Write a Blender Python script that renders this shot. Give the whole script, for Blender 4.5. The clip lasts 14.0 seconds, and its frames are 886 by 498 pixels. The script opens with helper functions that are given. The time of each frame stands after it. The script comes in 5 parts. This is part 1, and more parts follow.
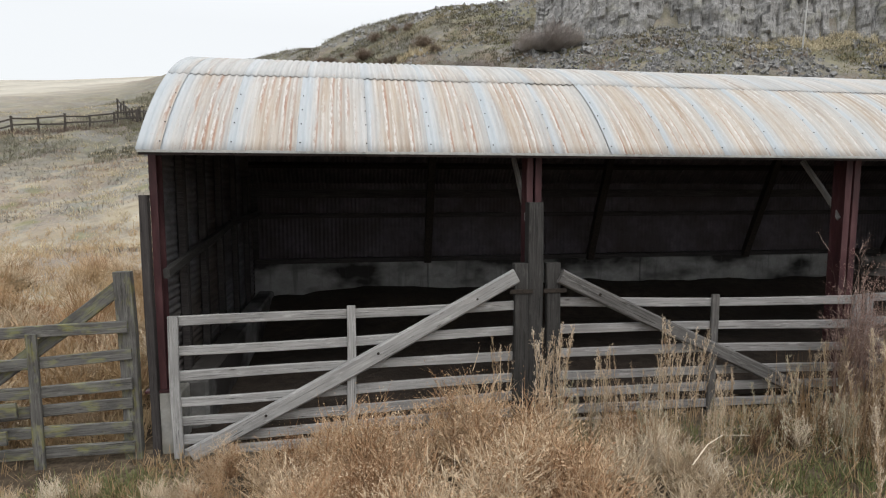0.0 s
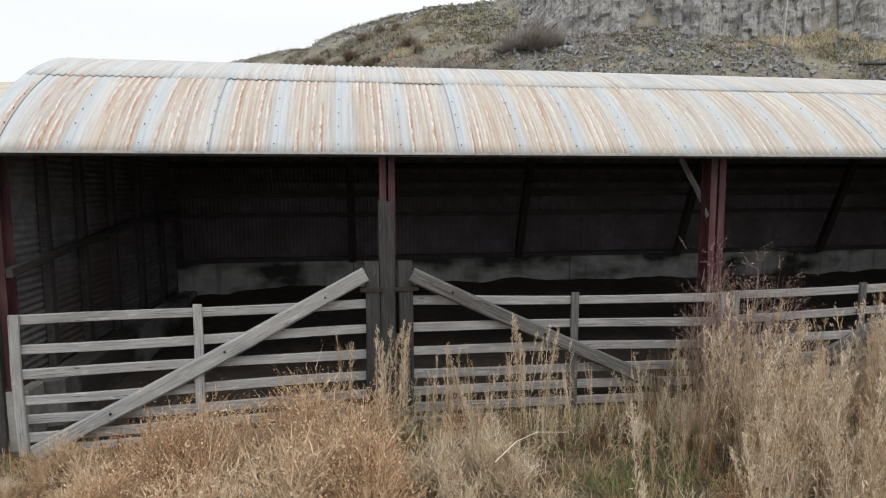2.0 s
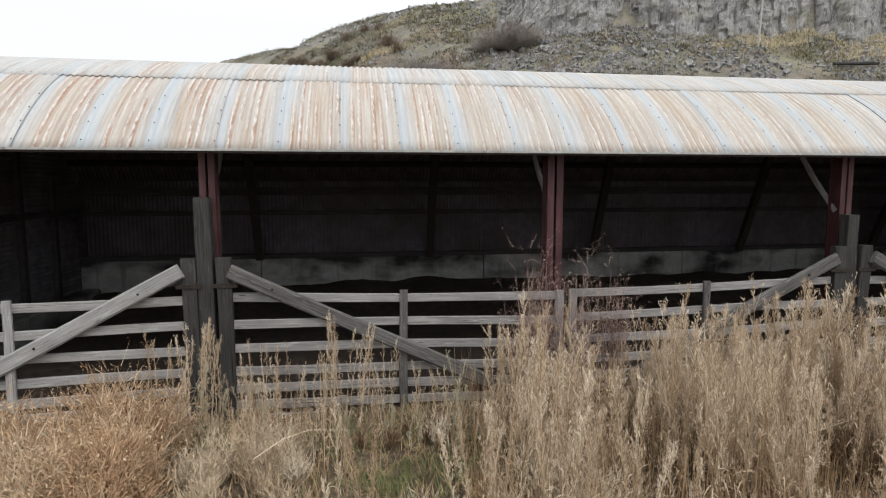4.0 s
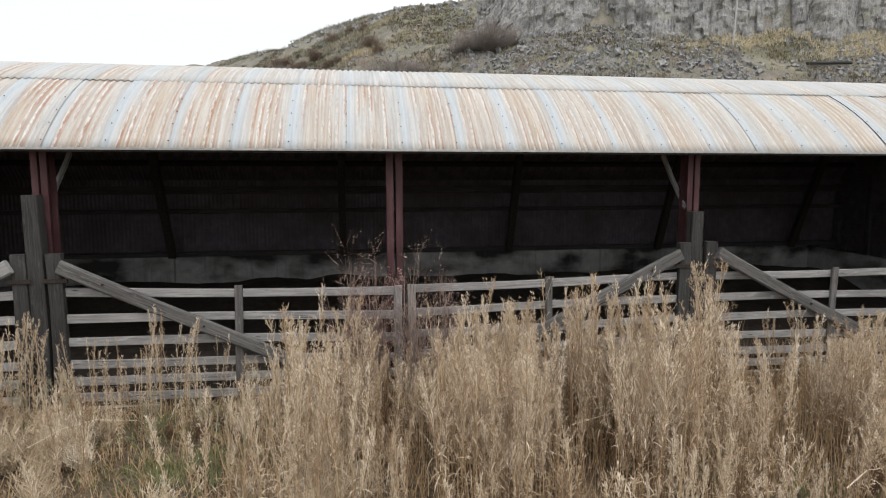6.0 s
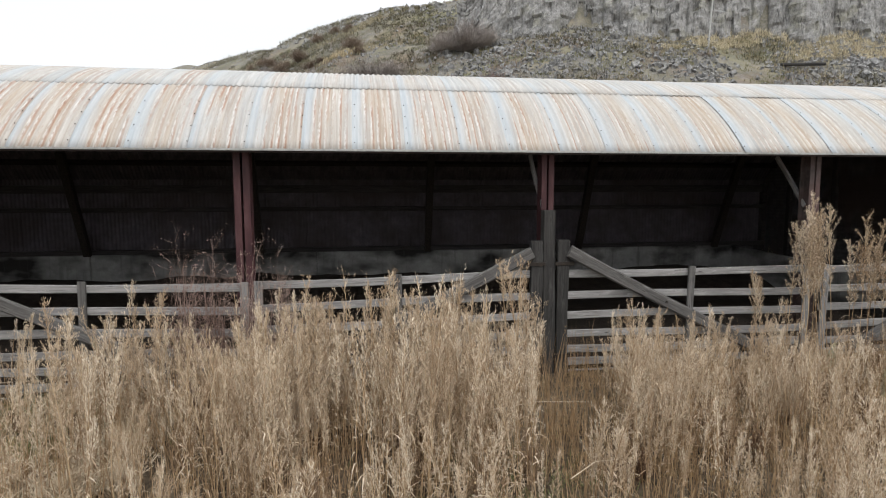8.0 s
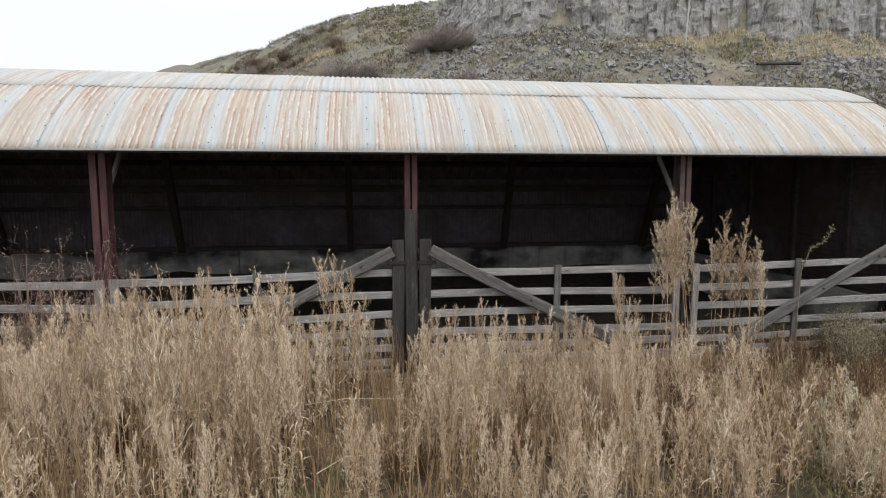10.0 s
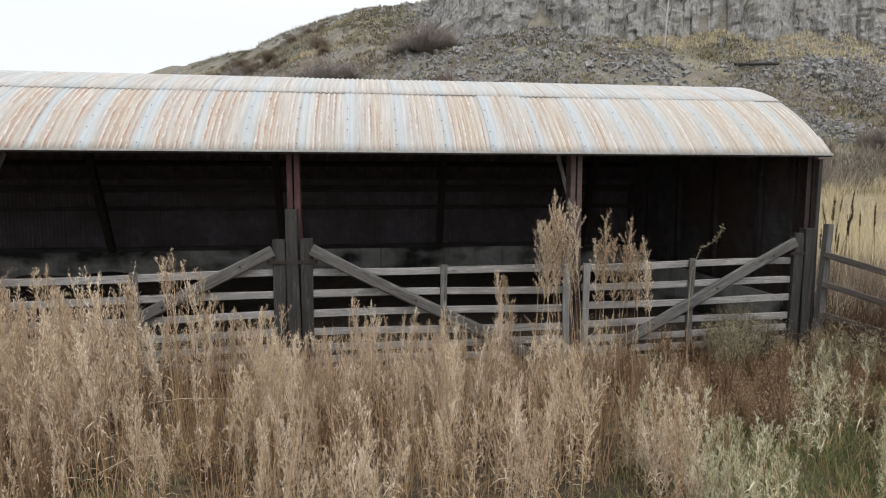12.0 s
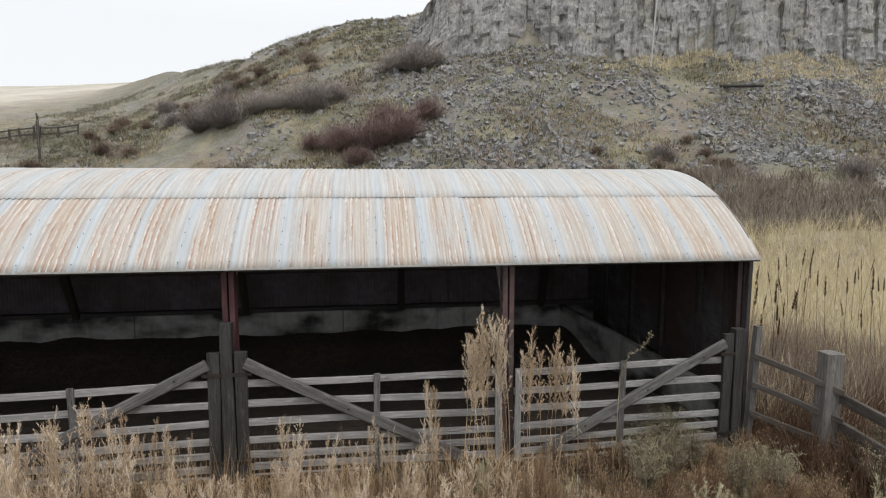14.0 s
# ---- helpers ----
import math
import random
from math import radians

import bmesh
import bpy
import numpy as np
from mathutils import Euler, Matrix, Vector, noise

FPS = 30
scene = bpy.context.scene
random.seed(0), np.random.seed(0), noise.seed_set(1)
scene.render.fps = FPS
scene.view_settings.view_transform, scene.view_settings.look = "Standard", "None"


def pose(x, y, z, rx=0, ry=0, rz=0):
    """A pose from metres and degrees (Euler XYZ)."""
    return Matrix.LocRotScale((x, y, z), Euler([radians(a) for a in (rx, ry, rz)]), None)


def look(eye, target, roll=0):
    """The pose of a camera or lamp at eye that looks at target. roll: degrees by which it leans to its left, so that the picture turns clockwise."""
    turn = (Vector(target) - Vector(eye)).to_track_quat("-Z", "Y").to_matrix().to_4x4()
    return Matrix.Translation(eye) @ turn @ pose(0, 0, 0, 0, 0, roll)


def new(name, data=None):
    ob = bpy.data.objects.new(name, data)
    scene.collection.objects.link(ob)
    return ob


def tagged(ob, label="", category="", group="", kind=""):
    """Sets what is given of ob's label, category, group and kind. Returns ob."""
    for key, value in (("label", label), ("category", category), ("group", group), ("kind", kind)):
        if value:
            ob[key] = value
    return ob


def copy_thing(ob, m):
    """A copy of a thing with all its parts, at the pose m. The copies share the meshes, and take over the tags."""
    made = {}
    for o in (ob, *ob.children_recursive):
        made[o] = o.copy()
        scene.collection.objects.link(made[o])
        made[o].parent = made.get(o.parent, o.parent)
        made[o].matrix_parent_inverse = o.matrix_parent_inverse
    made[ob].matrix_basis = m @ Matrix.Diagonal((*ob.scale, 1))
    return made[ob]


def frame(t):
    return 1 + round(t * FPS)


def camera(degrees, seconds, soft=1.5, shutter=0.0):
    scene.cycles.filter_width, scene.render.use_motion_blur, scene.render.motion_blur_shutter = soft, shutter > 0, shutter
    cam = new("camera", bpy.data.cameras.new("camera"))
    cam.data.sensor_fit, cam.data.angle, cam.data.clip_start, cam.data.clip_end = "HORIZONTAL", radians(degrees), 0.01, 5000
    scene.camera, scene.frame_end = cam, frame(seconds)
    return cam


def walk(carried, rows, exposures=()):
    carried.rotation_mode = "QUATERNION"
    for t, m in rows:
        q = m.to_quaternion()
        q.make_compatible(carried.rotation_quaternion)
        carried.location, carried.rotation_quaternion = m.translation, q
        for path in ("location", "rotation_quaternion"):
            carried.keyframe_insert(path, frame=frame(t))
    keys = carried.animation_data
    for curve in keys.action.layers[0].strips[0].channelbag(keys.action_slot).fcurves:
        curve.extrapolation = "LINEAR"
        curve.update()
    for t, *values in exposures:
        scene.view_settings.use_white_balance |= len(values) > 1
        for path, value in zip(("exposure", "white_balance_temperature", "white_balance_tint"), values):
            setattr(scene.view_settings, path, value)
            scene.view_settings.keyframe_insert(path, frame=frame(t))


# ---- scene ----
cam = camera(74.7, 14.0, soft=1.1)
PATH = [
    (0, (1.823, -5.708, 2.422), (2.133, -3.743, 2.214), -0.0),
    (0.5, (2.173, -5.762, 2.412), (2.48, -3.797, 2.205), -0.1),
    (1, (2.557, -5.846, 2.415), (2.861, -3.88, 2.208), -0.2),
    (1.5, (2.953, -5.907, 2.419), (3.254, -3.941, 2.211), -0.2),
    (2, (3.323, -5.969, 2.408), (3.623, -4.002, 2.2), -0.2),
    (4.5, (5.618, -6.299, 2.364), (5.91, -4.331, 2.156), -0.1),
    (5, (6.06, -6.402, 2.355), (6.35, -4.434, 2.148), -0.1),
    (5.5, (6.496, -6.498, 2.341), (6.784, -4.53, 2.134), -0.1),
    (6, (6.935, -6.605, 2.33), (7.22, -4.636, 2.124), -0.2),
    (6.5, (7.389, -6.715, 2.319), (7.67, -4.745, 2.113), -0.1),
    (7, (7.846, -6.803, 2.311), (8.125, -4.834, 2.105), -0.1),
    (7.5, (8.277, -6.878, 2.306), (8.554, -4.908, 2.099), -0.1),
    (8, (8.69, -6.959, 2.301), (8.968, -4.989, 2.098), -0.1),
    (8.5, (9.116, -7.062, 2.311), (9.39, -5.092, 2.106), -0.0),
    (11, (11.17, -7.34, 2.285), (11.437, -5.369, 2.081), -0.1),
    (11.5, (11.525, -7.385, 2.281), (11.793, -5.413, 2.078), 0.0),
    (12, (11.852, -7.434, 2.279), (12.118, -5.462, 2.077), -0.1),
    (12.5, (12.143, -7.491, 2.27), (12.408, -5.519, 2.068), -0.1),
    (13, (12.394, -7.522, 2.342), (12.657, -5.55, 2.139), -0.1),
    (13.5, (12.554, -7.55, 2.907), (12.821, -5.578, 2.703), -0.0),
    (14, (12.722, -7.585, 3.735), (12.987, -5.613, 3.527), -0.1),
]
walk(cam, [(t, look(eye, target, roll)) for t, eye, target, roll in PATH], exposures=[(0.0, -0.04), (2.0, 0.03), (5.0, 0.08), (8.5, 0.10), (11.0, 0.04), (12.5, 0.04), (14.0, -0.03)])

# ---------------------------------------------------------------- light
SUN_AZ, SUN_EL = radians(160), radians(55)          # thin cloud before a sun that stands south-east
world = bpy.data.worlds.new("overcast_sky")
scene.world = world
world.use_nodes = True
wn, wl = world.node_tree.nodes, world.node_tree.links
bg = wn["Background"]
sky = wn.new("ShaderNodeTexSky")
sky.sky_type = "NISHITA"
sky.sun_disc = False
sky.sun_elevation, sky.sun_rotation = SUN_EL, SUN_AZ
sky.dust_density = 4.0
cover = wn.new("ShaderNodeMix")
cover.data_type = "RGBA"
cover.inputs[0].default_value = 0.88
cover.inputs[7].default_value = (7.6, 7.75, 7.9, 1)   # the cloud cover
wl.new(sky.outputs[0], cover.inputs[6])
wtc = wn.new("ShaderNodeTexCoord")
wsep = wn.new("ShaderNodeSeparateXYZ")
wl.new(wtc.outputs["Generated"], wsep.inputs[0])
wgrad = wn.new("ShaderNodeMapRange")                 # an overcast sky is brighter overhead than at its rim
wgrad.inputs["From Min"].default_value, wgrad.inputs["From Max"].default_value = 0.25, 1.0
wl.new(wsep.outputs[2], wgrad.inputs["Value"])
wmix = wn.new("ShaderNodeMix")
wmix.data_type = "RGBA"
wl.new(wgrad.outputs["Result"], wmix.inputs[0])
wmix.inputs[6].default_value = (7.3, 7.45, 7.55, 1)
wmix.inputs[7].default_value = (12.5, 12.7, 12.9, 1)
wl.new(wmix.outputs[2], cover.inputs[7])
wl.new(cover.outputs[2], bg.inputs[0])
bg.inputs[1].default_value = 0.14
sun_data = bpy.data.lights.new("sun", "SUN")
sun_data.energy, sun_data.angle, sun_data.color = 1.2, radians(30), (1, 0.98, 0.95)
sun = new("sun", sun_data)
sun.matrix_world = look((math.sin(SUN_AZ) * 60, math.cos(SUN_AZ) * 60, math.tan(SUN_EL) * 60), (0, 0, 0))

# ---------------------------------------------------------------- materials


class Mat:
    """A node material with short calls for the nodes that are used here."""

    def __init__(self, name, rough=0.8, metal=0.0, spec=0.3):
        self.m = bpy.data.materials.new(name)
        self.m.use_nodes = True
        self.n, self.l = self.m.node_tree.nodes, self.m.node_tree.links
        self.b = self.n["Principled BSDF"]
        self.b.inputs["Roughness"].default_value = rough
        self.b.inputs["Metallic"].default_value = metal
        self.b.inputs["Specular IOR Level"].default_value = spec
        self.tc = self.n.new("ShaderNodeTexCoord")

    def put(self, sock, v):
        if isinstance(v, bpy.types.NodeSocket):
            self.l.new(v, sock)
        elif isinstance(v, tuple):
            sock.default_value = (*v, 1) if len(v) == 3 and len(sock.default_value) == 4 else v
        else:
            sock.default_value = v

    def coords(self, scale=(1, 1, 1), space="Object", shift=None):
        mp = self.n.new("ShaderNodeMapping")
        self.l.new(self.tc.outputs[space], mp.inputs[0])
        mp.inputs["Scale"].default_value = scale
        if shift is not None:
            c = self.n.new("ShaderNodeCombineXYZ")
            for i in range(3):
                self.l.new(shift, c.inputs[i])
            self.l.new(c.outputs[0], mp.inputs["Location"])
        return mp.outputs[0]

    def noise(self, vec, scale, detail=4, rough=0.6, dist=0.0):
        t = self.n.new("ShaderNodeTexNoise")
        self.l.new(vec, t.inputs["Vector"])
        t.inputs["Scale"].default_value, t.inputs["Detail"].default_value = scale, detail
        t.inputs["Roughness"].default_value, t.inputs["Distortion"].default_value = rough, dist
        return t.outputs[0]

    def voro(self, vec, scale, out="Distance"):
        t = self.n.new("ShaderNodeTexVoronoi")
        self.l.new(vec, t.inputs["Vector"])
        t.inputs["Scale"].default_value = scale
        return t.outputs[out]

    def ramp(self, fac, *stops):
        r = self.n.new("ShaderNodeValToRGB")
        self.l.new(fac, r.inputs[0])
        e = r.color_ramp.elements
        while len(e) < len(stops):
            e.new(0.5)
        for el, (p, c) in zip(e, stops):
            el.position = p
            el.color = (c, c, c, 1) if isinstance(c, (int, float)) else (*c, 1)
        return r.outputs[0]

    def mix(self, fac, a, b, mode="MIX"):
        x = self.n.new("ShaderNodeMix")
        x.data_type, x.blend_type = "RGBA", mode
        self.put(x.inputs[0], fac), self.put(x.inputs[6], a), self.put(x.inputs[7], b)
        return x.outputs[2]

    def math(self, op, a, b=0.0, clamp=False):
        x = self.n.new("ShaderNodeMath")
        x.operation, x.use_clamp = op, clamp
        self.put(x.inputs[0], a), self.put(x.inputs[1], b)
        return x.outputs[0]

    def axis(self, vec, i):
        x = self.n.new("ShaderNodeSeparateXYZ")
        self.l.new(vec, x.inputs[0])
        return x.outputs[i]

    def rand(self):
        return self.n.new("ShaderNodeObjectInfo").outputs["Random"]

    def island(self):
        return self.n.new("ShaderNodeNewGeometry").outputs["Random Per Island"]

    def bump(self, h, strength=0.4, dist=0.01):
        x = self.n.new("ShaderNodeBump")
        x.inputs["Strength"].default_value, x.inputs["Distance"].default_value = strength, dist
        self.l.new(h, x.inputs["Height"])
        self.l.new(x.outputs[0], self.b.inputs["Normal"])

    def done(self, colour, rough=None):
        self.put(self.b.inputs["Base Color"], colour)
        if rough is not None:
            self.put(self.b.inputs["Roughness"], rough)
        return self.m


def wood(name, dark, light, lichen=0.0):
    """Weathered timber: grain along the piece's own x."""
    m = Mat(name, 0.85)
    shift = m.math("MULTIPLY", m.rand(), 37.0)
    v = m.coords((1.2, 30, 30), shift=shift)
    grain = m.noise(v, 2.2, 6, 0.65, 0.4)
    col = m.ramp(grain, (0.28, dark), (0.5, tuple((a + b) / 2 for a, b in zip(dark, light))), (0.72, light))
    big = m.noise(m.coords((1, 4, 4), shift=shift), 1.6, 3)
    col = m.mix(m.ramp(big, (0.35, 0.0), (0.75, 0.55)), col, tuple(c * 0.62 for c in dark))
    knots = m.voro(m.coords((1.3, 7, 7), shift=shift), 2.0)
    col = m.mix(m.ramp(knots, (0.04, 0.9), (0.12, 0.0)), col, (0.03, 0.026, 0.022))
    if lichen:
        li = m.noise(m.coords((2, 5, 5), shift=shift), 2.4, 5)
        col = m.mix(m.ramp(li, (0.50, 0.0), (0.64, lichen)), col, m.mix(m.ramp(grain, (0.4, 0.0), (0.6, 1.0)), (0.30, 0.285, 0.07), (0.22, 0.235, 0.14)))
    col = m.mix(m.math("MULTIPLY", m.rand(), 0.35), col, m.mix(1.0, col, (0.72, 0.7, 0.68), "MULTIPLY"))
    crack = m.noise(m.coords((0.7, 55, 55), shift=shift), 2.0, 4, 0.6, 0.8)
    col = m.mix(m.ramp(crack, (0.33, 0.95), (0.40, 0.0)), col, tuple(c * 0.25 for c in dark))
    bleach = m.noise(m.coords((2.5, 14, 14), shift=shift), 2.0, 5, 0.7)
    col = m.mix(m.ramp(bleach, (0.55, 0.0), (0.7, 0.5)), col, tuple(min(0.7, c * 1.25) for c in light))
    m.bump(m.math("MINIMUM", grain, m.math("MULTIPLY", crack, 1.4)), 0.7, 0.008)
    return m.done(col)


GATE_WOOD = wood("gate_wood", (0.235, 0.232, 0.228), (0.44, 0.437, 0.43))
DARK_WOOD = wood("post_wood", (0.02, 0.019, 0.018), (0.078, 0.075, 0.072))
WORN_WOOD = wood("worn_gate_wood", (0.20, 0.195, 0.192), (0.435, 0.427, 0.422))
BRACE_WOOD = wood("brace_wood", (0.065, 0.061, 0.058), (0.21, 0.203, 0.197))
LICHEN_WOOD = wood("lichen_wood", (0.055, 0.052, 0.049), (0.21, 0.205, 0.193), 0.5)
FENCE_WOOD = wood("fence_wood", (0.038, 0.032, 0.028), (0.135, 0.118, 0.103))
STOUT_WOOD = wood("stout_post_wood", (0.10, 0.092, 0.086), (0.25, 0.235, 0.22))
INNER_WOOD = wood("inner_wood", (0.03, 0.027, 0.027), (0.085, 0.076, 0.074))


def make_red_steel():
    m = Mat("red_oxide_steel", 0.6, 0.0, 0.35)
    n = m.noise(m.coords((3, 3, 0.8), "Object", m.math("MULTIPLY", m.rand(), 9)), 3, 5)
    col = m.ramp(n, (0.3, (0.03, 0.011, 0.013)), (0.55, (0.066, 0.025, 0.028)), (0.8, (0.105, 0.055, 0.056)))
    fine = m.noise(m.coords((25, 25, 6)), 3, 4)
    col = m.mix(m.ramp(fine, (0.6, 0.0), (0.75, 0.6)), col, (0.07, 0.04, 0.035))
    m.bump(fine, 0.3, 0.004)
    return m.done(col)


RED_STEEL = make_red_steel()


def make_roof(name, pale):
    """Galvanised corrugated sheet: rust runs down the flanks of the waves in clusters, zinc flakes stay on the crests, the lap stays bright."""
    m = Mat(name, 0.55, 0.1, 0.45)
    r = m.rand()
    shift = m.math("MULTIPLY", r, 53.0)
    x = m.axis(m.coords(), 0)
    wave = m.math("MULTIPLY", x, 2 * math.pi / 0.0756)
    jag = m.noise(m.coords((16, 2.2, 2.2), shift=shift), 1.5, 5, 0.65)
    wob = m.math("MULTIPLY", m.math("SUBTRACT", jag, 0.5), 2.4)
    crest = m.math("COSINE", m.math("ADD", wave, wob))
    flank = m.math("SINE", m.math("ADD", wave, wob))
    streak = m.noise(m.coords((14, 0.5, 0.5), shift=shift), 1.5, 6, 0.6, 0.4)
    wide = m.noise(m.coords((3.2, 0.35, 0.35), shift=shift), 1.5, 4, 0.6, 0.5)
    fleck = m.noise(m.coords((46, 8, 8), shift=shift), 1.3, 5, 0.72)
    zinc = m.ramp(streak, (0.3, (0.35, 0.357, 0.36)), (0.5, (0.412, 0.413, 0.407)), (0.7, (0.485, 0.48, 0.47)))
    tan = m.ramp(streak, (0.28, (0.32, 0.247, 0.185)), (0.5, (0.405, 0.345, 0.283)), (0.72, (0.485, 0.447, 0.40)))
    # the middle of a sheet is the most weathered
    inner = m.ramp(m.math("ADD", x, m.math("MULTIPLY", m.math("SUBTRACT", wide, 0.5), 0.25)), (0.12, 0.0), (0.24, 1.0), (0.44, 1.0), (0.57, 0.25))
    amount = m.math("ADD", m.math("MULTIPLY", m.math("SUBTRACT", wide, 0.5), 2.2), m.math("MULTIPLY", inner, 0.62 - pale))
    amount = m.math("ADD", amount, m.math("ADD", m.math("MULTIPLY", r, 0.3), -0.02 - pale), True)
    col = m.mix(amount, zinc, tan)
    # rust lines along the flanks, in clusters
    cluster = m.math("MULTIPLY", m.ramp(m.noise(m.coords((5.5, 0.4, 0.4), shift=shift), 1.7, 3, 0.5), (0.44, 0.0), (0.56, 1.0)), m.ramp(amount, (0.15, 0.0), (0.5, 1.0)))
    line = m.math("MULTIPLY", m.ramp(flank, (0.15, 0.0), (0.75, 1.0)), m.ramp(jag, (0.34, 0.25), (0.58, 1.0)))
    rust = m.ramp(fleck, (0.3, (0.20, 0.088, 0.052)), (0.5, (0.30, 0.155, 0.095)), (0.72, (0.38, 0.24, 0.165)))
    col = m.mix(m.math("MULTIPLY", m.math("MULTIPLY", line, cluster), 0.78 - 1.6 * pale), col, rust)
    # peeling bright flakes on the crests beside the rust
    flake = m.math("MULTIPLY", m.ramp(crest, (0.05, 0.0), (0.7, 1.0)), m.ramp(fleck, (0.44, 0.0), (0.56, 0.85)))
    col = m.mix(m.math("MULTIPLY", flake, m.math("ADD", m.math("MULTIPLY", cluster, 0.75), 0.2)), col, (0.60, 0.59, 0.575))
    spots = m.noise(m.coords((24, 6, 6), shift=shift), 2.4, 5, 0.7)
    col = m.mix(m.ramp(spots, (0.60, 0.0), (0.70, 0.55 - pale)), col, (0.31, 0.18, 0.12))
    # the lap that stayed zinc, bluish
    edge = m.math("ADD", x, m.math("MULTIPLY", m.math("SUBTRACT", streak, 0.5), 0.10))
    col = m.mix(m.ramp(edge, (0.07, 0.72 - 1.2 * pale), (0.135, 0.0)), col, m.ramp(jag, (0.3, (0.355, 0.405, 0.445)), (0.7, (0.44, 0.475, 0.505))))
    m.bump(fleck, 0.25, 0.003)
    return m.done(col, m.ramp(streak, (0.3, 0.75), (0.7, 0.5)))


ROOF_LOW = make_roof("roof_sheet_rust", 0.0)
# upper row paled: its glancing sheen is put into the colour
ROOF_TOP = make_roof("roof_sheet_pale", 0.2)


def make_simple(name, a, b, scale, rough=0.85, metal=0.0, stretch=(1, 1, 1), bump=0.4, dist=0.01, c=None):
    m = Mat(name, rough, metal)
    v = m.coords(stretch)
    n1 = m.noise(v, scale, 6, 0.65)
    n2 = m.noise(v, scale * 0.13, 3)
    col = m.ramp(n1, (0.3, a), (0.7, b))
    if c:
        col = m.mix(m.ramp(n2, (0.42, 0.0), (0.62, 0.8)), col, c)
    m.bump(n1, bump, dist)
    return m.done(col)


# paler copy of the end sheet: light on the west wall put into colour
WEST_SHEET = make_simple("west_sheet", (0.10, 0.103, 0.112), (0.25, 0.25, 0.262), 5, 0.55, 0.2, c=(0.1, 0.075, 0.06))
# underside of the roof sheets, with the shed's shade in its colour
UNDER_SHEET = make_simple("shade_dark_sheet", (0.05, 0.043, 0.046), (0.12, 0.106, 0.112), 6, 0.8, 0.0)
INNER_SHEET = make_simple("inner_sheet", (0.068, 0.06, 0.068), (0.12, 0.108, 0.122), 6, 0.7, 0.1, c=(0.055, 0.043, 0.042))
END_SHEET = make_simple("end_sheet", (0.05, 0.05, 0.055), (0.14, 0.135, 0.14), 5, 0.6, 0.2, c=(0.07, 0.045, 0.035))


def make_concrete(name, a, b, dirt, cut):
    """Cast concrete with smoky dung stains in clouds of their own."""
    m = Mat(name, 0.9, 0, 0.2)
    v = m.coords()
    fine = m.noise(v, 9, 6, 0.7)
    col = m.ramp(m.noise(v, 2.2, 6, 0.65), (0.3, a), (0.7, b))
    col = m.mix(m.ramp(fine, (0.35, 0.35), (0.6, 0.0)), col, tuple(c * 0.6 for c in a))
    cloud = m.noise(m.coords((0.6, 0.6, 1.1)), 1.2, 4, 0.5)
    col = m.mix(m.ramp(cloud, (cut, 0.0), (cut + 0.14, 0.94)), col, dirt)
    drip = m.noise(m.coords((7, 7, 0.5)), 1.5, 5, 0.6)
    col = m.mix(m.ramp(drip, (0.56, 0.0), (0.7, 0.5)), col, tuple(c * 0.4 for c in a))
    m.bump(fine, 0.5, 0.01)
    return m.done(col)


CONCRETE = make_concrete("dairy_concrete", (0.27, 0.27, 0.26), (0.43, 0.42, 0.41), (0.02, 0.018, 0.017), 0.465)
DARK_CONCRETE = make_concrete("dusty_concrete", (0.17, 0.17, 0.165), (0.36, 0.355, 0.345), (0.035, 0.03, 0.028), 0.42)
ZINC = make_simple("dull_zinc", (0.3, 0.3, 0.29), (0.5, 0.5, 0.48), 12, 0.5, 0.3)
PIER = make_simple("pier_concrete", (0.25, 0.25, 0.24), (0.45, 0.44, 0.42), 9, 0.9, c=(0.2, 0.19, 0.15))
DUNG = make_simple("trodden_dung", (0.028, 0.022, 0.018), (0.07, 0.053, 0.042), 7, 0.95, bump=0.9, dist=0.05, c=(0.035, 0.028, 0.022))
IRON = make_simple("rusty_iron", (0.02, 0.018, 0.016), (0.06, 0.047, 0.038), 30, 0.75, 0.4)
GREY_STEEL = make_simple("grey_brown_steel", (0.045, 0.035, 0.034), (0.13, 0.105, 0.1), 8, 0.7, 0.0, c=(0.1, 0.05, 0.048))
DARK_STEEL = make_simple("dark_steel", (0.02, 0.016, 0.016), (0.05, 0.035, 0.032), 12, 0.7, 0.2)


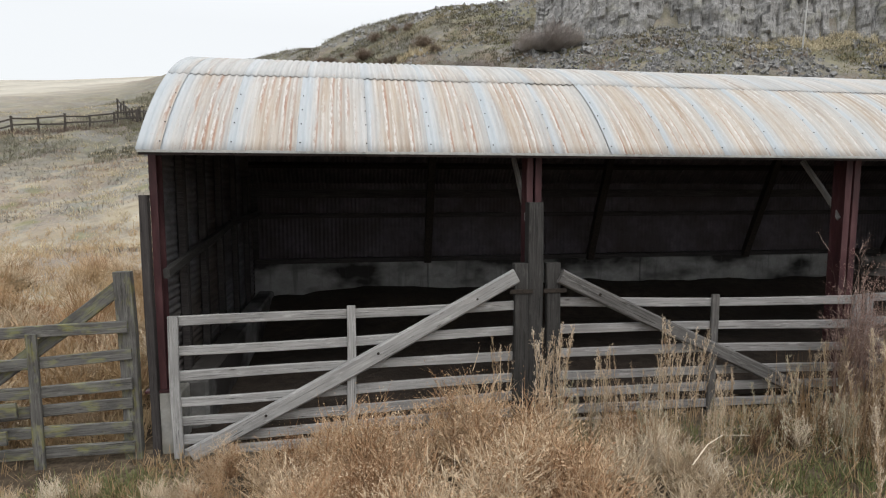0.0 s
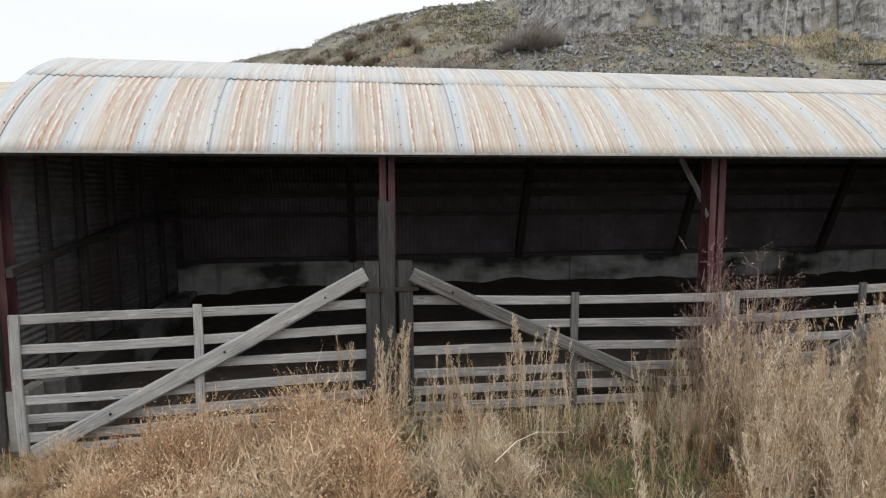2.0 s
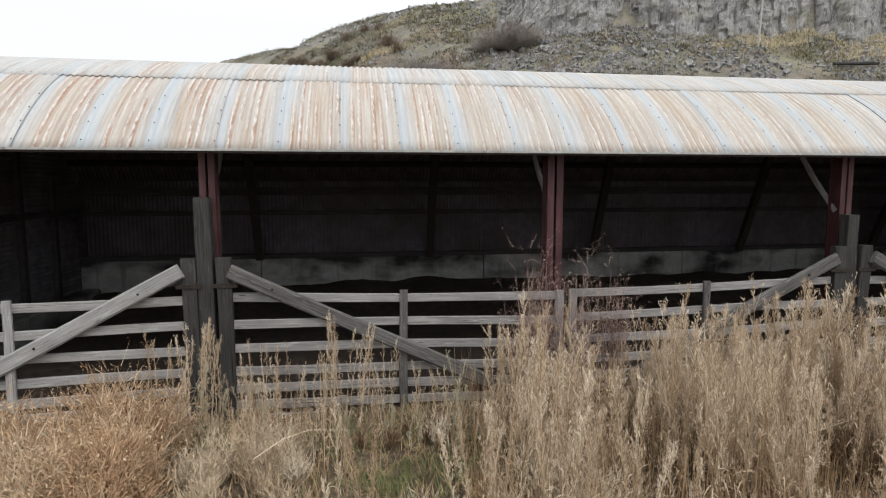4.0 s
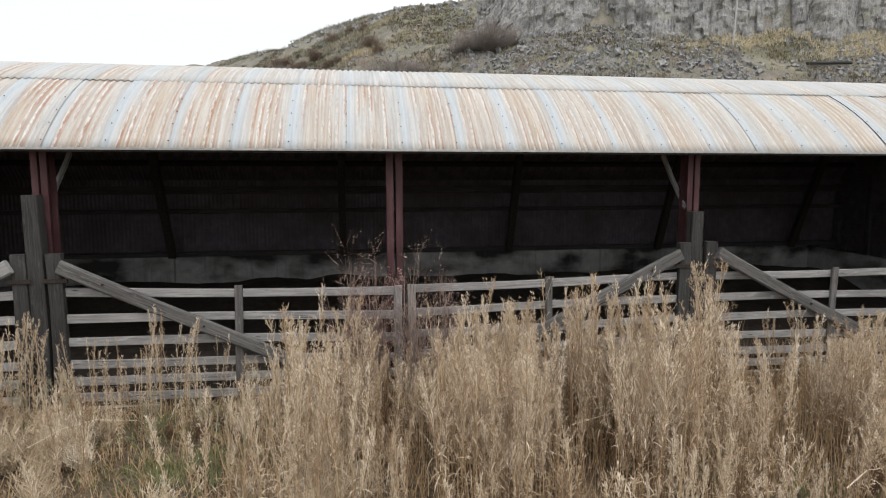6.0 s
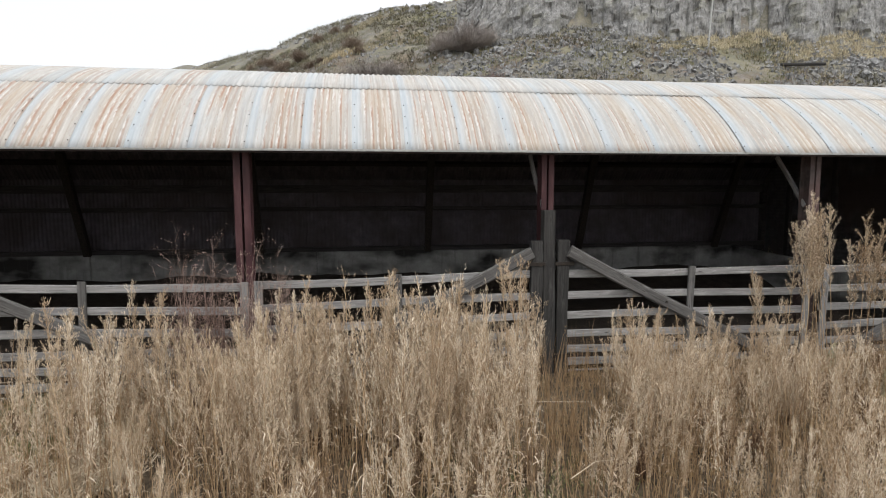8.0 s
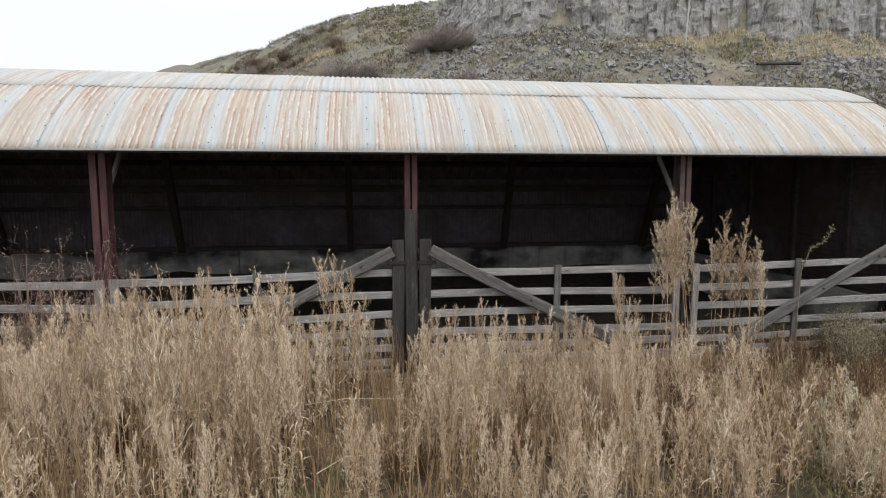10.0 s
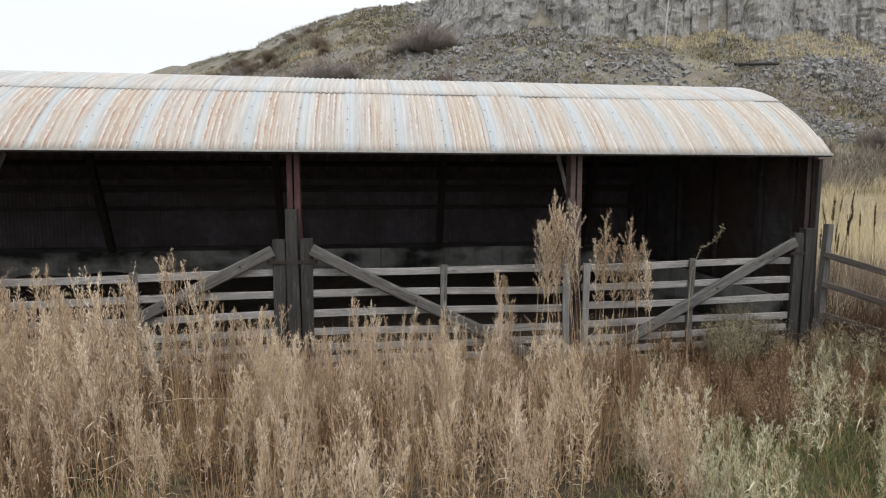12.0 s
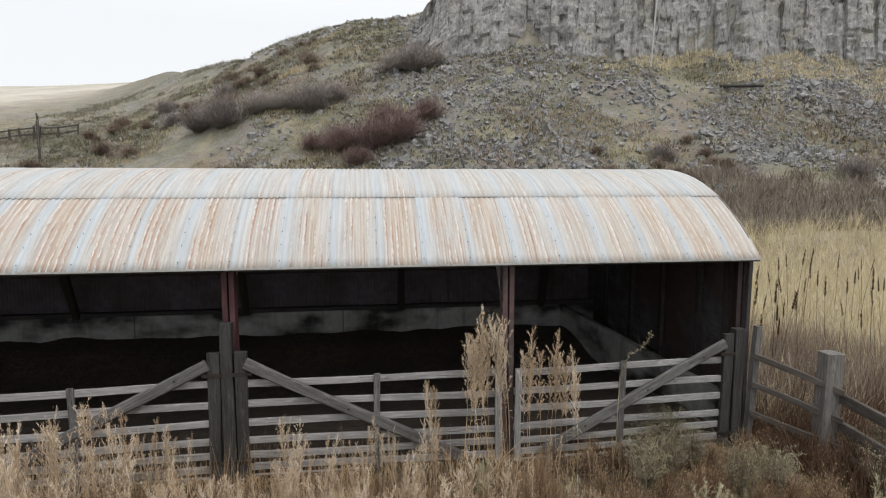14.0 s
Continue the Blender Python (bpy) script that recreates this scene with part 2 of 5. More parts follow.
def make_ground():
    m = Mat("dry_ground", 0.95, 0, 0.1)
    v = m.coords()
    big = m.noise(v, 0.09, 5, 0.6)
    mid = m.noise(v, 0.55, 6, 0.65)
    fine = m.noise(v, 7, 5, 0.7)
    grass = m.ramp(mid, (0.3, (0.27, 0.23, 0.165)), (0.5, (0.40, 0.35, 0.26)), (0.7, (0.52, 0.47, 0.37)))
    soil = m.ramp(fine, (0.3, (0.11, 0.09, 0.07)), (0.7, (0.23, 0.19, 0.145)))
    sage = m.ramp(fine, (0.3, (0.17, 0.165, 0.14)), (0.7, (0.3, 0.29, 0.26)))
    col = m.mix(m.ramp(big, (0.4, 0.0), (0.56, 1.0)), grass, m.mix(m.ramp(mid, (0.42, 0.0), (0.56, 1.0)), grass, sage))
    blot = m.noise(v, 0.22, 6, 0.7, 0.6)
    col = m.mix(m.ramp(blot, (0.44, 0.0), (0.58, 0.8)), col, m.ramp(fine, (0.3, (0.17, 0.135, 0.11)), (0.7, (0.31, 0.265, 0.225))))
    patch = m.noise(v, 0.3, 5, 0.6)
    col = m.mix(m.ramp(patch, (0.56, 0.0), (0.66, 0.7)), col, soil)
    green = m.noise(v, 0.35, 4)
    col = m.mix(m.ramp(green, (0.58, 0.0), (0.68, 0.6)), col, (0.15, 0.16, 0.06))
    west = m.ramp(m.math("MULTIPLY", m.math("ADD", m.axis(v, 0), 90.0), 0.0125), (0.25, 1.0), (0.75, 0.0))     # far fields paled to the west: haze put into the grass colour
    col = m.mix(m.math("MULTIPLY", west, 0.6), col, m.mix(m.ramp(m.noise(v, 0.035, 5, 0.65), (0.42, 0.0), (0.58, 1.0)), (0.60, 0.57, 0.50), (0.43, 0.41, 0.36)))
    height = m.axis(v, 2)
    scree = m.ramp(fine, (0.3, (0.125, 0.12, 0.113)), (0.55, (0.215, 0.207, 0.195)), (0.75, (0.31, 0.30, 0.28)))
    tufts = m.noise(v, 0.3, 7, 0.75)
    scree = m.mix(m.ramp(m.noise(v, 0.5, 7, 0.72, 0.5), (0.40, 0.0), (0.55, 0.85)), scree, m.ramp(fine, (0.3, (0.085, 0.08, 0.06)), (0.7, (0.185, 0.175, 0.132))))
    hillcol = m.mix(m.ramp(tufts, (0.50, 0.0), (0.60, 0.75)), scree, m.mix(m.ramp(mid, (0.4, 0.0), (0.6, 0.7)), (0.30, 0.262, 0.185), (0.165, 0.168, 0.10)))
    across = m.axis(v, 0)
    where = m.math("MULTIPLY", m.ramp(m.math("ADD", m.math("MULTIPLY", height, 0.1), m.math("MULTIPLY", m.math("SUBTRACT", mid, 0.5), 0.5)), (0.22, 0.0), (0.5, 0.95)), m.ramp(m.math("MULTIPLY", m.math("ADD", across, 75.0), 0.02), (0.35, 0.0), (0.95, 1.0)))
    tint = m.noise(v, 0.16, 6, 0.7, 0.4)
    hillcol = m.mix(m.ramp(tint, (0.36, 0.6), (0.46, 0.0)), hillcol, m.ramp(fine, (0.3, (0.115, 0.118, 0.07)), (0.7, (0.2, 0.205, 0.13))))
    hillcol = m.mix(m.ramp(tint, (0.54, 0.0), (0.64, 0.6)), hillcol, m.ramp(fine, (0.3, (0.13, 0.09, 0.07)), (0.7, (0.23, 0.17, 0.135))))
    col = m.mix(where, col, hillcol)
    # trodden brown litter and mud in the yard before the shed
    yard = m.math("MULTIPLY", m.ramp(m.math("MULTIPLY", m.math("ADD", m.math("ADD", m.axis(v, 1), m.math("MULTIPLY", patch, 9.0)), 9.0), 0.05), (0.0, 0.0), (0.22, 0.75), (0.34, 1.0), (0.71, 1.0), (0.78, 0.0)), m.ramp(m.math("MULTIPLY", m.math("ADD", m.axis(v, 0), 6.0), 0.03), (0.0, 0.0), (0.05, 1.0), (0.85, 1.0), (1.0, 0.0)))
    # its dark tones also carry the shade between the weed stems
    litter_shade = m.ramp(fine, (0.3, (0.03, 0.022, 0.016)), (0.55, (0.075, 0.057, 0.041)), (0.75, (0.16, 0.128, 0.093)))
    litter_shade = m.mix(m.ramp(mid, (0.4, 0.0), (0.62, 0.7)), litter_shade, m.ramp(m.noise(v, 16, 4, 0.7), (0.4, (0.06, 0.045, 0.03)), (0.62, (0.22, 0.175, 0.12))))
    col = m.mix(yard, col, litter_shade)
    m.bump(fine, 0.6, 0.05)
    return m.done(col)


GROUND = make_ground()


def make_stone(name, a, b, moss):
    m = Mat(name, 0.9, 0, 0.2)
    r = m.island()
    v = m.coords()
    n = m.noise(v, 2.2, 6, 0.7)
    col = m.ramp(n, (0.3, a), (0.7, b))
    col = m.mix(m.math("MULTIPLY", r, 0.5), col, m.mix(1.0, col, (0.6, 0.59, 0.58), "MULTIPLY"))
    li = m.noise(v, 0.8, 5, 0.7)
    col = m.mix(m.ramp(li, (0.52, 0.0), (0.66, 0.65)), col, moss)
    broken = m.noise(m.coords((1, 1, 0.6)), 5.5, 7, 0.78)
    col = m.mix(m.ramp(broken, (0.36, 0.75), (0.5, 0.0)), col, tuple(c * 0.4 for c in a))
    col = m.mix(m.ramp(broken, (0.55, 0.0), (0.68, 0.6)), col, tuple(min(0.6, c * 1.35) for c in b))
    crack = m.noise(m.coords((2.2, 2.2, 0.5)), 1.3, 5, 0.65, 0.8)
    col = m.mix(m.ramp(crack, (0.36, 0.85), (0.43, 0.0)), col, tuple(c * 0.3 for c in a))
    m.bump(m.math("ADD", n, m.math("MULTIPLY", broken, 0.7)), 0.8, 0.08)
    return m.done(col)


BASALT = make_stone("basalt", (0.215, 0.215, 0.212), (0.41, 0.405, 0.398), (0.295, 0.29, 0.23))
TALUS = make_stone("talus_stone", (0.165, 0.165, 0.165), (0.385, 0.383, 0.38), (0.23, 0.22, 0.18))


def make_plant(name, *cols, rough=0.8):
    """Dry stalks, leaves and seed: the colour varies from piece to piece and from plant to plant."""
    m = Mat(name, rough, 0, 0.15)
    k = m.math("ADD", m.math("MULTIPLY", m.island(), 0.35), m.math("MULTIPLY", m.rand(), 0.65))
    col = m.ramp(k, *[(0.08 + 0.84 * i / (len(cols) - 1), c) for i, c in enumerate(cols)])
    n = m.noise(m.coords(), 3.0, 3)
    col = m.mix(m.ramp(n, (0.35, 0.45), (0.65, 0.0)), col, m.mix(1.0, col, (0.6, 0.52, 0.44), "MULTIPLY"))
    return m.done(col)


STALK = make_plant("dry_stalk", (0.20, 0.125, 0.07), (0.44, 0.31, 0.185), (0.66, 0.52, 0.345))
PLUME = make_plant("dry_plume", (0.34, 0.245, 0.16), (0.575, 0.465, 0.34), (0.76, 0.67, 0.545))
KOCHIA = make_plant("rust_twigs", (0.2, 0.105, 0.055), (0.43, 0.27, 0.155), (0.58, 0.44, 0.295), (0.72, 0.61, 0.46))
PALE = make_plant("pale_blades", (0.33, 0.245, 0.155), (0.59, 0.49, 0.36), (0.82, 0.75, 0.62))
MEADOW = make_plant("meadow_straw", (0.48, 0.42, 0.28), (0.65, 0.575, 0.39), (0.76, 0.69, 0.51))
STRAW = make_plant("straw", (0.45, 0.38, 0.25), (0.60, 0.53, 0.375), (0.70, 0.64, 0.49))
SLOPESTRAW = make_plant("slope_straw", (0.25, 0.215, 0.145), (0.36, 0.32, 0.22), (0.46, 0.42, 0.30))
OLIVE = make_plant("olive_tufts", (0.10, 0.105, 0.045), (0.17, 0.17, 0.08), (0.26, 0.25, 0.13))
FOOTBRUSH = make_plant("foot_brush", (0.11, 0.092, 0.076), (0.2, 0.172, 0.142), (0.31, 0.27, 0.225))
TAN = make_plant("tan_grass", (0.26, 0.16, 0.08), (0.40, 0.28, 0.16), (0.52, 0.40, 0.25))
RUSTGRASS = make_plant("red_brown_grass", (0.10, 0.06, 0.04), (0.2, 0.128, 0.082), (0.32, 0.235, 0.16))
DOCK = make_plant("dock_seed", (0.18, 0.115, 0.10), (0.31, 0.22, 0.19), (0.45, 0.37, 0.325))
FENCE_BRUSH = make_plant("withered_brush", (0.10, 0.085, 0.055), (0.2, 0.18, 0.12), (0.36, 0.325, 0.235))
SCRUB = make_plant("slope_scrub", (0.095, 0.085, 0.06), (0.16, 0.15, 0.10), (0.24, 0.225, 0.15))
GREEN = make_plant("green_grass", (0.10, 0.125, 0.05), (0.2, 0.22, 0.10), (0.34, 0.335, 0.19))
HILLSAGE = make_plant("hill_sage", (0.135, 0.13, 0.095), (0.21, 0.205, 0.155), (0.31, 0.30, 0.235))
HILLBRUSH = make_plant("hill_brush", (0.14, 0.105, 0.085), (0.235, 0.185, 0.15), (0.34, 0.28, 0.225))
FIELDBRUSH = make_plant("field_brush", (0.2, 0.14, 0.105), (0.33, 0.245, 0.185), (0.45, 0.36, 0.285))
TWIG = make_plant("grey_twigs", (0.19, 0.17, 0.165), (0.31, 0.28, 0.268), (0.43, 0.395, 0.37))
REDTWIG = make_plant("red_twigs", (0.17, 0.12, 0.115), (0.27, 0.2, 0.185), (0.36, 0.285, 0.26))
PALEGREEN = make_plant("grey_green_plume", (0.36, 0.36, 0.225), (0.54, 0.53, 0.375), (0.70, 0.67, 0.52))
GREYWEED = make_plant("grey_weed", (0.26, 0.24, 0.165), (0.43, 0.405, 0.30), (0.60, 0.565, 0.45))
SAGE = make_plant("sage_leaf", (0.22, 0.205, 0.18), (0.31, 0.29, 0.26), (0.42, 0.395, 0.36))
DARKSTALK = make_plant("dark_stalk", (0.05, 0.035, 0.022), (0.1, 0.07, 0.045), (0.17, 0.12, 0.08))

# ---------------------------------------------------------------- building helpers


def mesh_object(name, bm, material, parent=None, label=""):
    me = bpy.data.meshes.new(name)
    bm.to_mesh(me)
    bm.free()
    me.materials.append(material)
    ob = new(name, me)
    if parent is not None:
        ob.parent = parent
    if label:
        ob["label"] = label
    return ob


def part(name, bm, material, parent, label=""):
    """Links a bmesh as one mesh object under a thing or a part."""
    return mesh_object(name, bm, material, parent, label)


def thing(name, label, category, group="", at=(0, 0, 0)):
    ob = new(name)
    ob.location = at
    return tagged(ob, label, category, group)


def raw_mesh(name, verts, faces, material, smooth=False):
    me = bpy.data.meshes.new(name)
    me.from_pydata(verts, [], faces)
    me.materials.append(material)
    if smooth:
        me.polygons.foreach_set("use_smooth", [True] * len(me.polygons))
    me.update()
    return me


def box_bm(x0, x1, y0, y1, z0, z1, bevel=0.0):
    bm = bmesh.new()
    bmesh.ops.create_cube(bm, size=1, matrix=Matrix.LocRotScale(
        ((x0 + x1) / 2, (y0 + y1) / 2, (z0 + z1) / 2), None, (x1 - x0, y1 - y0, z1 - z0)))
    if bevel:
        bmesh.ops.bevel(bm, geom=bm.edges[:], offset=bevel, segments=1, affect="EDGES")
    return bm


def plank_bm(length, width, thick, rng, segs=6, warp=0.006, bevel=0.006, round_=False):
    """A worn board along x from 0 to length, centred on y and z, with a little warp and uneven ends."""
    bm = bmesh.new()
    w, t, b = width / 2, thick / 2, bevel
    if round_:
        n = 8
        prof = [(t * math.cos(2 * math.pi * (i + 0.5) / n), w * math.sin(2 * math.pi * (i + 0.5) / n)) for i in range(n)]
    else:
        prof = [(-t + b, -w), (t - b, -w), (t, -w + b), (t, w - b), (t - b, w), (-t + b, w), (-t, w - b), (-t, -w + b)]
    rings = []
    ph = [rng.uniform(0, 6.28) for _ in range(4)]
    for i in range(segs + 1):
        f = i / segs
        dy = warp * math.sin(f * 4.1 + ph[0])
        dz = warp * math.sin(f * 5.3 + ph[1])
        s = 1 + 0.035 * math.sin(f * 7 + ph[2]) + rng.uniform(-0.012, 0.012)
        ex = rng.uniform(-0.008, 0.008) if i in (0, segs) else 0
        rings.append([bm.verts.new((f * length + ex, y * s + dy, z * s + dz)) for y, z in prof])
    n = len(prof)
    for a, c in zip(rings, rings[1:]):
        for i in range(n):
            bm.faces.new((a[i], a[(i + 1) % n], c[(i + 1) % n], c[i]))
    bm.faces.new(rings[0][::-1])
    bm.faces.new(rings[-1])
    bmesh.ops.recalc_face_normals(bm, faces=bm.faces[:])
    return bm


def along(a, b):
    """The pose that lays a plank's x from a to b, its width upright."""
    a, b = Vector(a), Vector(b)
    x = (b - a).normalized()
    up = Vector((0, 0, 1)) if abs(x.z) < 0.95 else Vector((1, 0, 0))
    y = up.cross(x).normalized()
    z = x.cross(y)
    m = Matrix((x, y, z)).transposed().to_4x4()
    m.translation = a
    return m


def board(name, a, b, width, thick, material, parent, rng, label="", **kw):
    a, b = Vector(a), Vector(b)
    ob = part(name, plank_bm((b - a).length, width, thick, rng, **kw), material, parent, label)
    ob.matrix_local = along(a, b)
    return ob


def smooth01(v):
    v = min(1.0, max(0.0, v))
    return v * v * (3 - 2 * v)


# ---------------------------------------------------------------- ground


def fbm(x, y, s, octaves=4, seed=0.0):
    return noise.fractal(Vector((x * s, y * s, seed)), 1.0, 2.0, octaves)


def uphill(x, y):
    """Along and up the slope of the crag: (u, w)."""
    return 0.877 * x - 0.48 * y, 0.48 * x + 0.877 * y


def foot(u):
    """Where the slope begins, as w, along u."""
    k = 19.5 + 0.42 * max(0, u - 5) + 0.4 * max(0, -15 - u)
    return k


def cliff_w(u):
    return 42.6 + 0.40 * max(0, u - 10)


RIM = ((-200, 30), (-80, 27.0), (-61, 23.3), (-43, 21.8), (-36.5, 20.6), (-34.2, 22.3), (-30, 23.0), (-25.6, 23.0), (-18.8, 22.4), (-12.6, 21.3), (-8, 21.8), (200, 22.3))


def rim(u):
    """Height of the hill's upper edge along u: a low far terrace, then a rocky step."""
    for (u0, z0), (u1, z1) in zip(RIM, RIM[1:]):
        if u < u1:
            break
    return z0 + (z1 - z0) * smooth01((u - u0) / (u1 - u0))


def ground_z(x, y):
    u, w = uphill(x, y)
    d = w - foot(u)
    hill = 0.0
    if d > -9:
        slope = 0.60 + 0.03 * smooth01((u - 8) / 8)
        run = d + 3 * math.exp(-abs(d) / 3) if d > 0 else 3 * math.exp(d / 3)
        hill = slope * run
        top = cliff_w(u) - foot(u)
        lift = smooth01((u + 4) / 5)
        if d > top and lift > 0:
            step = slope * top + 12 * smooth01((d - top) / 2.5) + 0.05 * (d - top)
            hill = hill * (1 - lift) + step * lift
        cap = rim(u) + 7 * lift
        if hill > cap - 1.2:
            hill = cap - 1.2 + 1.2 * (1 - math.exp(-(hill - cap + 1.2) / 1.2)) + 0.01 * (d - 36)
    left = max(0.0, 0.2624 * min(y, 65) + 0.215 * max(0, y - 65) + 0.065 * max(x, -110) - 4.5) * smooth01((18 - x) / 20)
    crest = 51.0 + 0.13 * max(-60, min(0, x + 75))
    if left > crest - 3:
        left = crest - 3 + 3 * (1 - math.exp(-(left - crest + 3) / 3))
    z = max(hill, left) + 0.8 * math.exp(-abs(hill - left) / 1.5) * min(1, min(hill, left))
    far = smooth01((math.hypot(x - 9, y - 2) - 10) / 14)
    z += far * (0.9 * fbm(x, y, 0.07, 4) + 0.25 * fbm(x, y, 0.35, 3, 5.0)) * (0.25 + 0.75 * smooth01(z / 5)) * (1 - 0.75 * smooth01((z - 15) / 5))
    # near the shed: a little lower at the west end, small unevenness
    z += (1 - far) * (-0.10 + 0.12 * smooth01((x - 0.5) / 5) + 0.035 * fbm(x, y, 0.9, 3, 2.0))
    if 0.1 < y < 5.7 and -0.1 < x < 18.4:
        z -= 0.06
    return z


def spaced(lo, hi, mid, fine, grow):
    out, v, s = [mid], mid, fine
    while v < hi:
        v += s
        s = min(s * grow, 40)
        out.append(v)
    v, s = mid, fine
    while v > lo:
        v -= s
        s = min(s * grow, 40)
        out.insert(0, v)
    return out


gx = spaced(-900, 900, 9, 0.45, 1.018)
gy = spaced(-700, 1200, 1, 0.3, 1.016)
gv = [(x, y, ground_z(x, y)) for y in gy for x in gx]
nx = len(gx)
gf = [(j * nx + i, j * nx + i + 1, (j + 1) * nx + i + 1, (j + 1) * nx + i) for j in range(len(gy) - 1) for i in range(nx - 1)]
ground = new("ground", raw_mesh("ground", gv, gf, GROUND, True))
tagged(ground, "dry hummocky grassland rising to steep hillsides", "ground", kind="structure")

# ---------------------------------------------------------------- cattle shed
BAY, N_BAYS = 3.66, 5
LENGTH = BAY * N_BAYS - 0.12
EAVE, RISE, HALF = 2.75, 1.308, 2.86
ARC_R = (HALF ** 2 + RISE ** 2) / (2 * RISE)
ARC_Z = EAVE + RISE - ARC_R
ARC_A = math.asin(HALF / ARC_R)
BACK_A = 0.962                               # the back slope comes lower than the front
Y0 = -0.24                                   # the front eave, which oversails the posts
rng = random.Random(7)


def arc(a, lift=0.0):
    """A point of the roof's arch at the angle a from the crown, towards the back."""
    return Y0 + HALF + (ARC_R + lift) * math.sin(a), ARC_Z + (ARC_R + lift) * math.cos(a)


shed = thing("cattle_shed", "long open-fronted cattle shed with a rusty arched corrugated iron roof", "shed")


def corrugated_arc(width, a0, a1, steps, pitch=0.0756, amp=0.0085, thick=0.0015):
    """One curved sheet: waves across x, bent round the arch. Local x from 0 to width."""
    nxs = int(round(width / pitch * 6))
    verts, faces = [], []
    for side in (0, 1):
        for j in range(steps + 1):
            a = a0 + (a1 - a0) * j / steps
            for i in range(nxs + 1):
                x = width * i / nxs
                y, z = arc(a, amp * math.cos(2 * math.pi * x / pitch) - side * thick)
                verts.append((x, y, z))
    n = nxs + 1
    off = (steps + 1) * n
    for j in range(steps):
        for i in range(nxs):
            q = (j * n + i, j * n + i + 1, (j + 1) * n + i + 1, (j + 1) * n + i)
            faces.append(q)
            faces.append(tuple(off + k for k in q[::-1]))
    for i in range(nxs):
        faces.append((i + 1, i, off + i, off + i + 1))
        k = steps * n
        faces.append((k + i, k + i + 1, off + k + i + 1, off + k + i))
    for j in range(steps):
        faces.append((j * n, (j + 1) * n, off + (j + 1) * n, off + j * n))
        k = nxs
        faces.append(((j + 1) * n + k, j * n + k, off + j * n + k, off + (j + 1) * n + k))
    return verts, faces


# purlins and eaves angle carry the sheets
roof_bm = bmesh.new()
for a in (-0.8, -0.42, 0.0, 0.42, 0.8):
    y, z = arc(a * ARC_A / 0.85, -0.07)
    bmesh.ops.create_cube(roof_bm, size=1, matrix=Matrix.LocRotScale((LENGTH / 2, y, z), Euler((-a, 0, 0)), (LENGTH, 0.07, 0.09)))
roof = part("roof", roof_bm, DARK_STEEL, shed, "arched roof of lapped rusty corrugated sheets")
eave_bm = box_bm(-0.01, LENGTH - 0.01, -0.012, 0.0, -0.03, 0.0, 0.002)
eave = part("eave_angle", eave_bm, DARK_STEEL, shed)
eave.location = (0, Y0 + 0.03, EAVE - 0.005)
flash = part("eave_flashing", box_bm(-0.015, LENGTH - 0.005, -0.004, 0.0, -0.010, 0.014, 0.001), ZINC, shed, "thin pale metal strip along the eave")
flash.location = (0, Y0 - 0.002, EAVE - 0.004)
SHEET = 0.605
LAP_A = -0.497                               # where the upper row laps over the lower one
low_v = corrugated_arc(SHEET + 0.0378, -ARC_A, LAP_A + 0.03, 9)
top_v = corrugated_arc(SHEET + 0.0378, LAP_A, 0.10, 9)
back_v = corrugated_arc(SHEET + 0.0378, 0.09, BACK_A, 8)
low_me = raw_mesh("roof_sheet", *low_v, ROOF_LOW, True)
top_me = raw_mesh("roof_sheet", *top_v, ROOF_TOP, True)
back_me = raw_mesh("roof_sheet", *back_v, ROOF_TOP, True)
arcs = ((-ARC_A, LAP_A + 0.03, 9, ROOF_LOW), (LAP_A, 0.10, 9, ROOF_TOP), (0.09, BACK_A, 8, ROOF_TOP))
for row, me, lift in ((0, low_me, 0.0), (1, top_me, 0.0075), (2, back_me, 0.0)):
    a0_, a1_, steps_, mat_ = arcs[row]
    for i in range(-1, 30):
        if i in (-1, 29):
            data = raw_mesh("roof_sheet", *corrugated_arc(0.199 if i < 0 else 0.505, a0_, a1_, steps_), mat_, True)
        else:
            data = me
        if len(data.materials) == 1:             # the underside's dark colour holds the shade inside the shed
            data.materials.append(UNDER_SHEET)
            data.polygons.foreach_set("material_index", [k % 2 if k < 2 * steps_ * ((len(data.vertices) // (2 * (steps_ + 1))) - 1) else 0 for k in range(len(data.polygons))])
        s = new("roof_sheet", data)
        s.parent = roof
        dx = rng.uniform(-0.0015, 0.0015)
        s.matrix_local = Matrix.Translation((-0.025 if i < 0 else 0.13 + i * SHEET + dx, rng.uniform(-0.012, 0.012) if row == 0 else 0,
                                             lift + (0.004 if i < 0 else 0.0019 * (i % 2)) + rng.uniform(0, 0.0003)))
nail_bm = bmesh.new()
bmesh.ops.create_icosphere(nail_bm, subdivisions=1, radius=0.007)
nail_me = bpy.data.meshes.new("nail")
nail_bm.to_mesh(nail_me)
nail_bm.free()
nail_me.materials.append(IRON)
for i in range(31):
    for a in (-0.83, -0.76, -0.70, -0.63):
        y, z = arc(a, 0.014)
        nl = new("nail", nail_me)
        nl.parent = roof
        nl.location = (0.16 + (i - 1) * SHEET + (0.36 if i == 0 else 0), y, z)

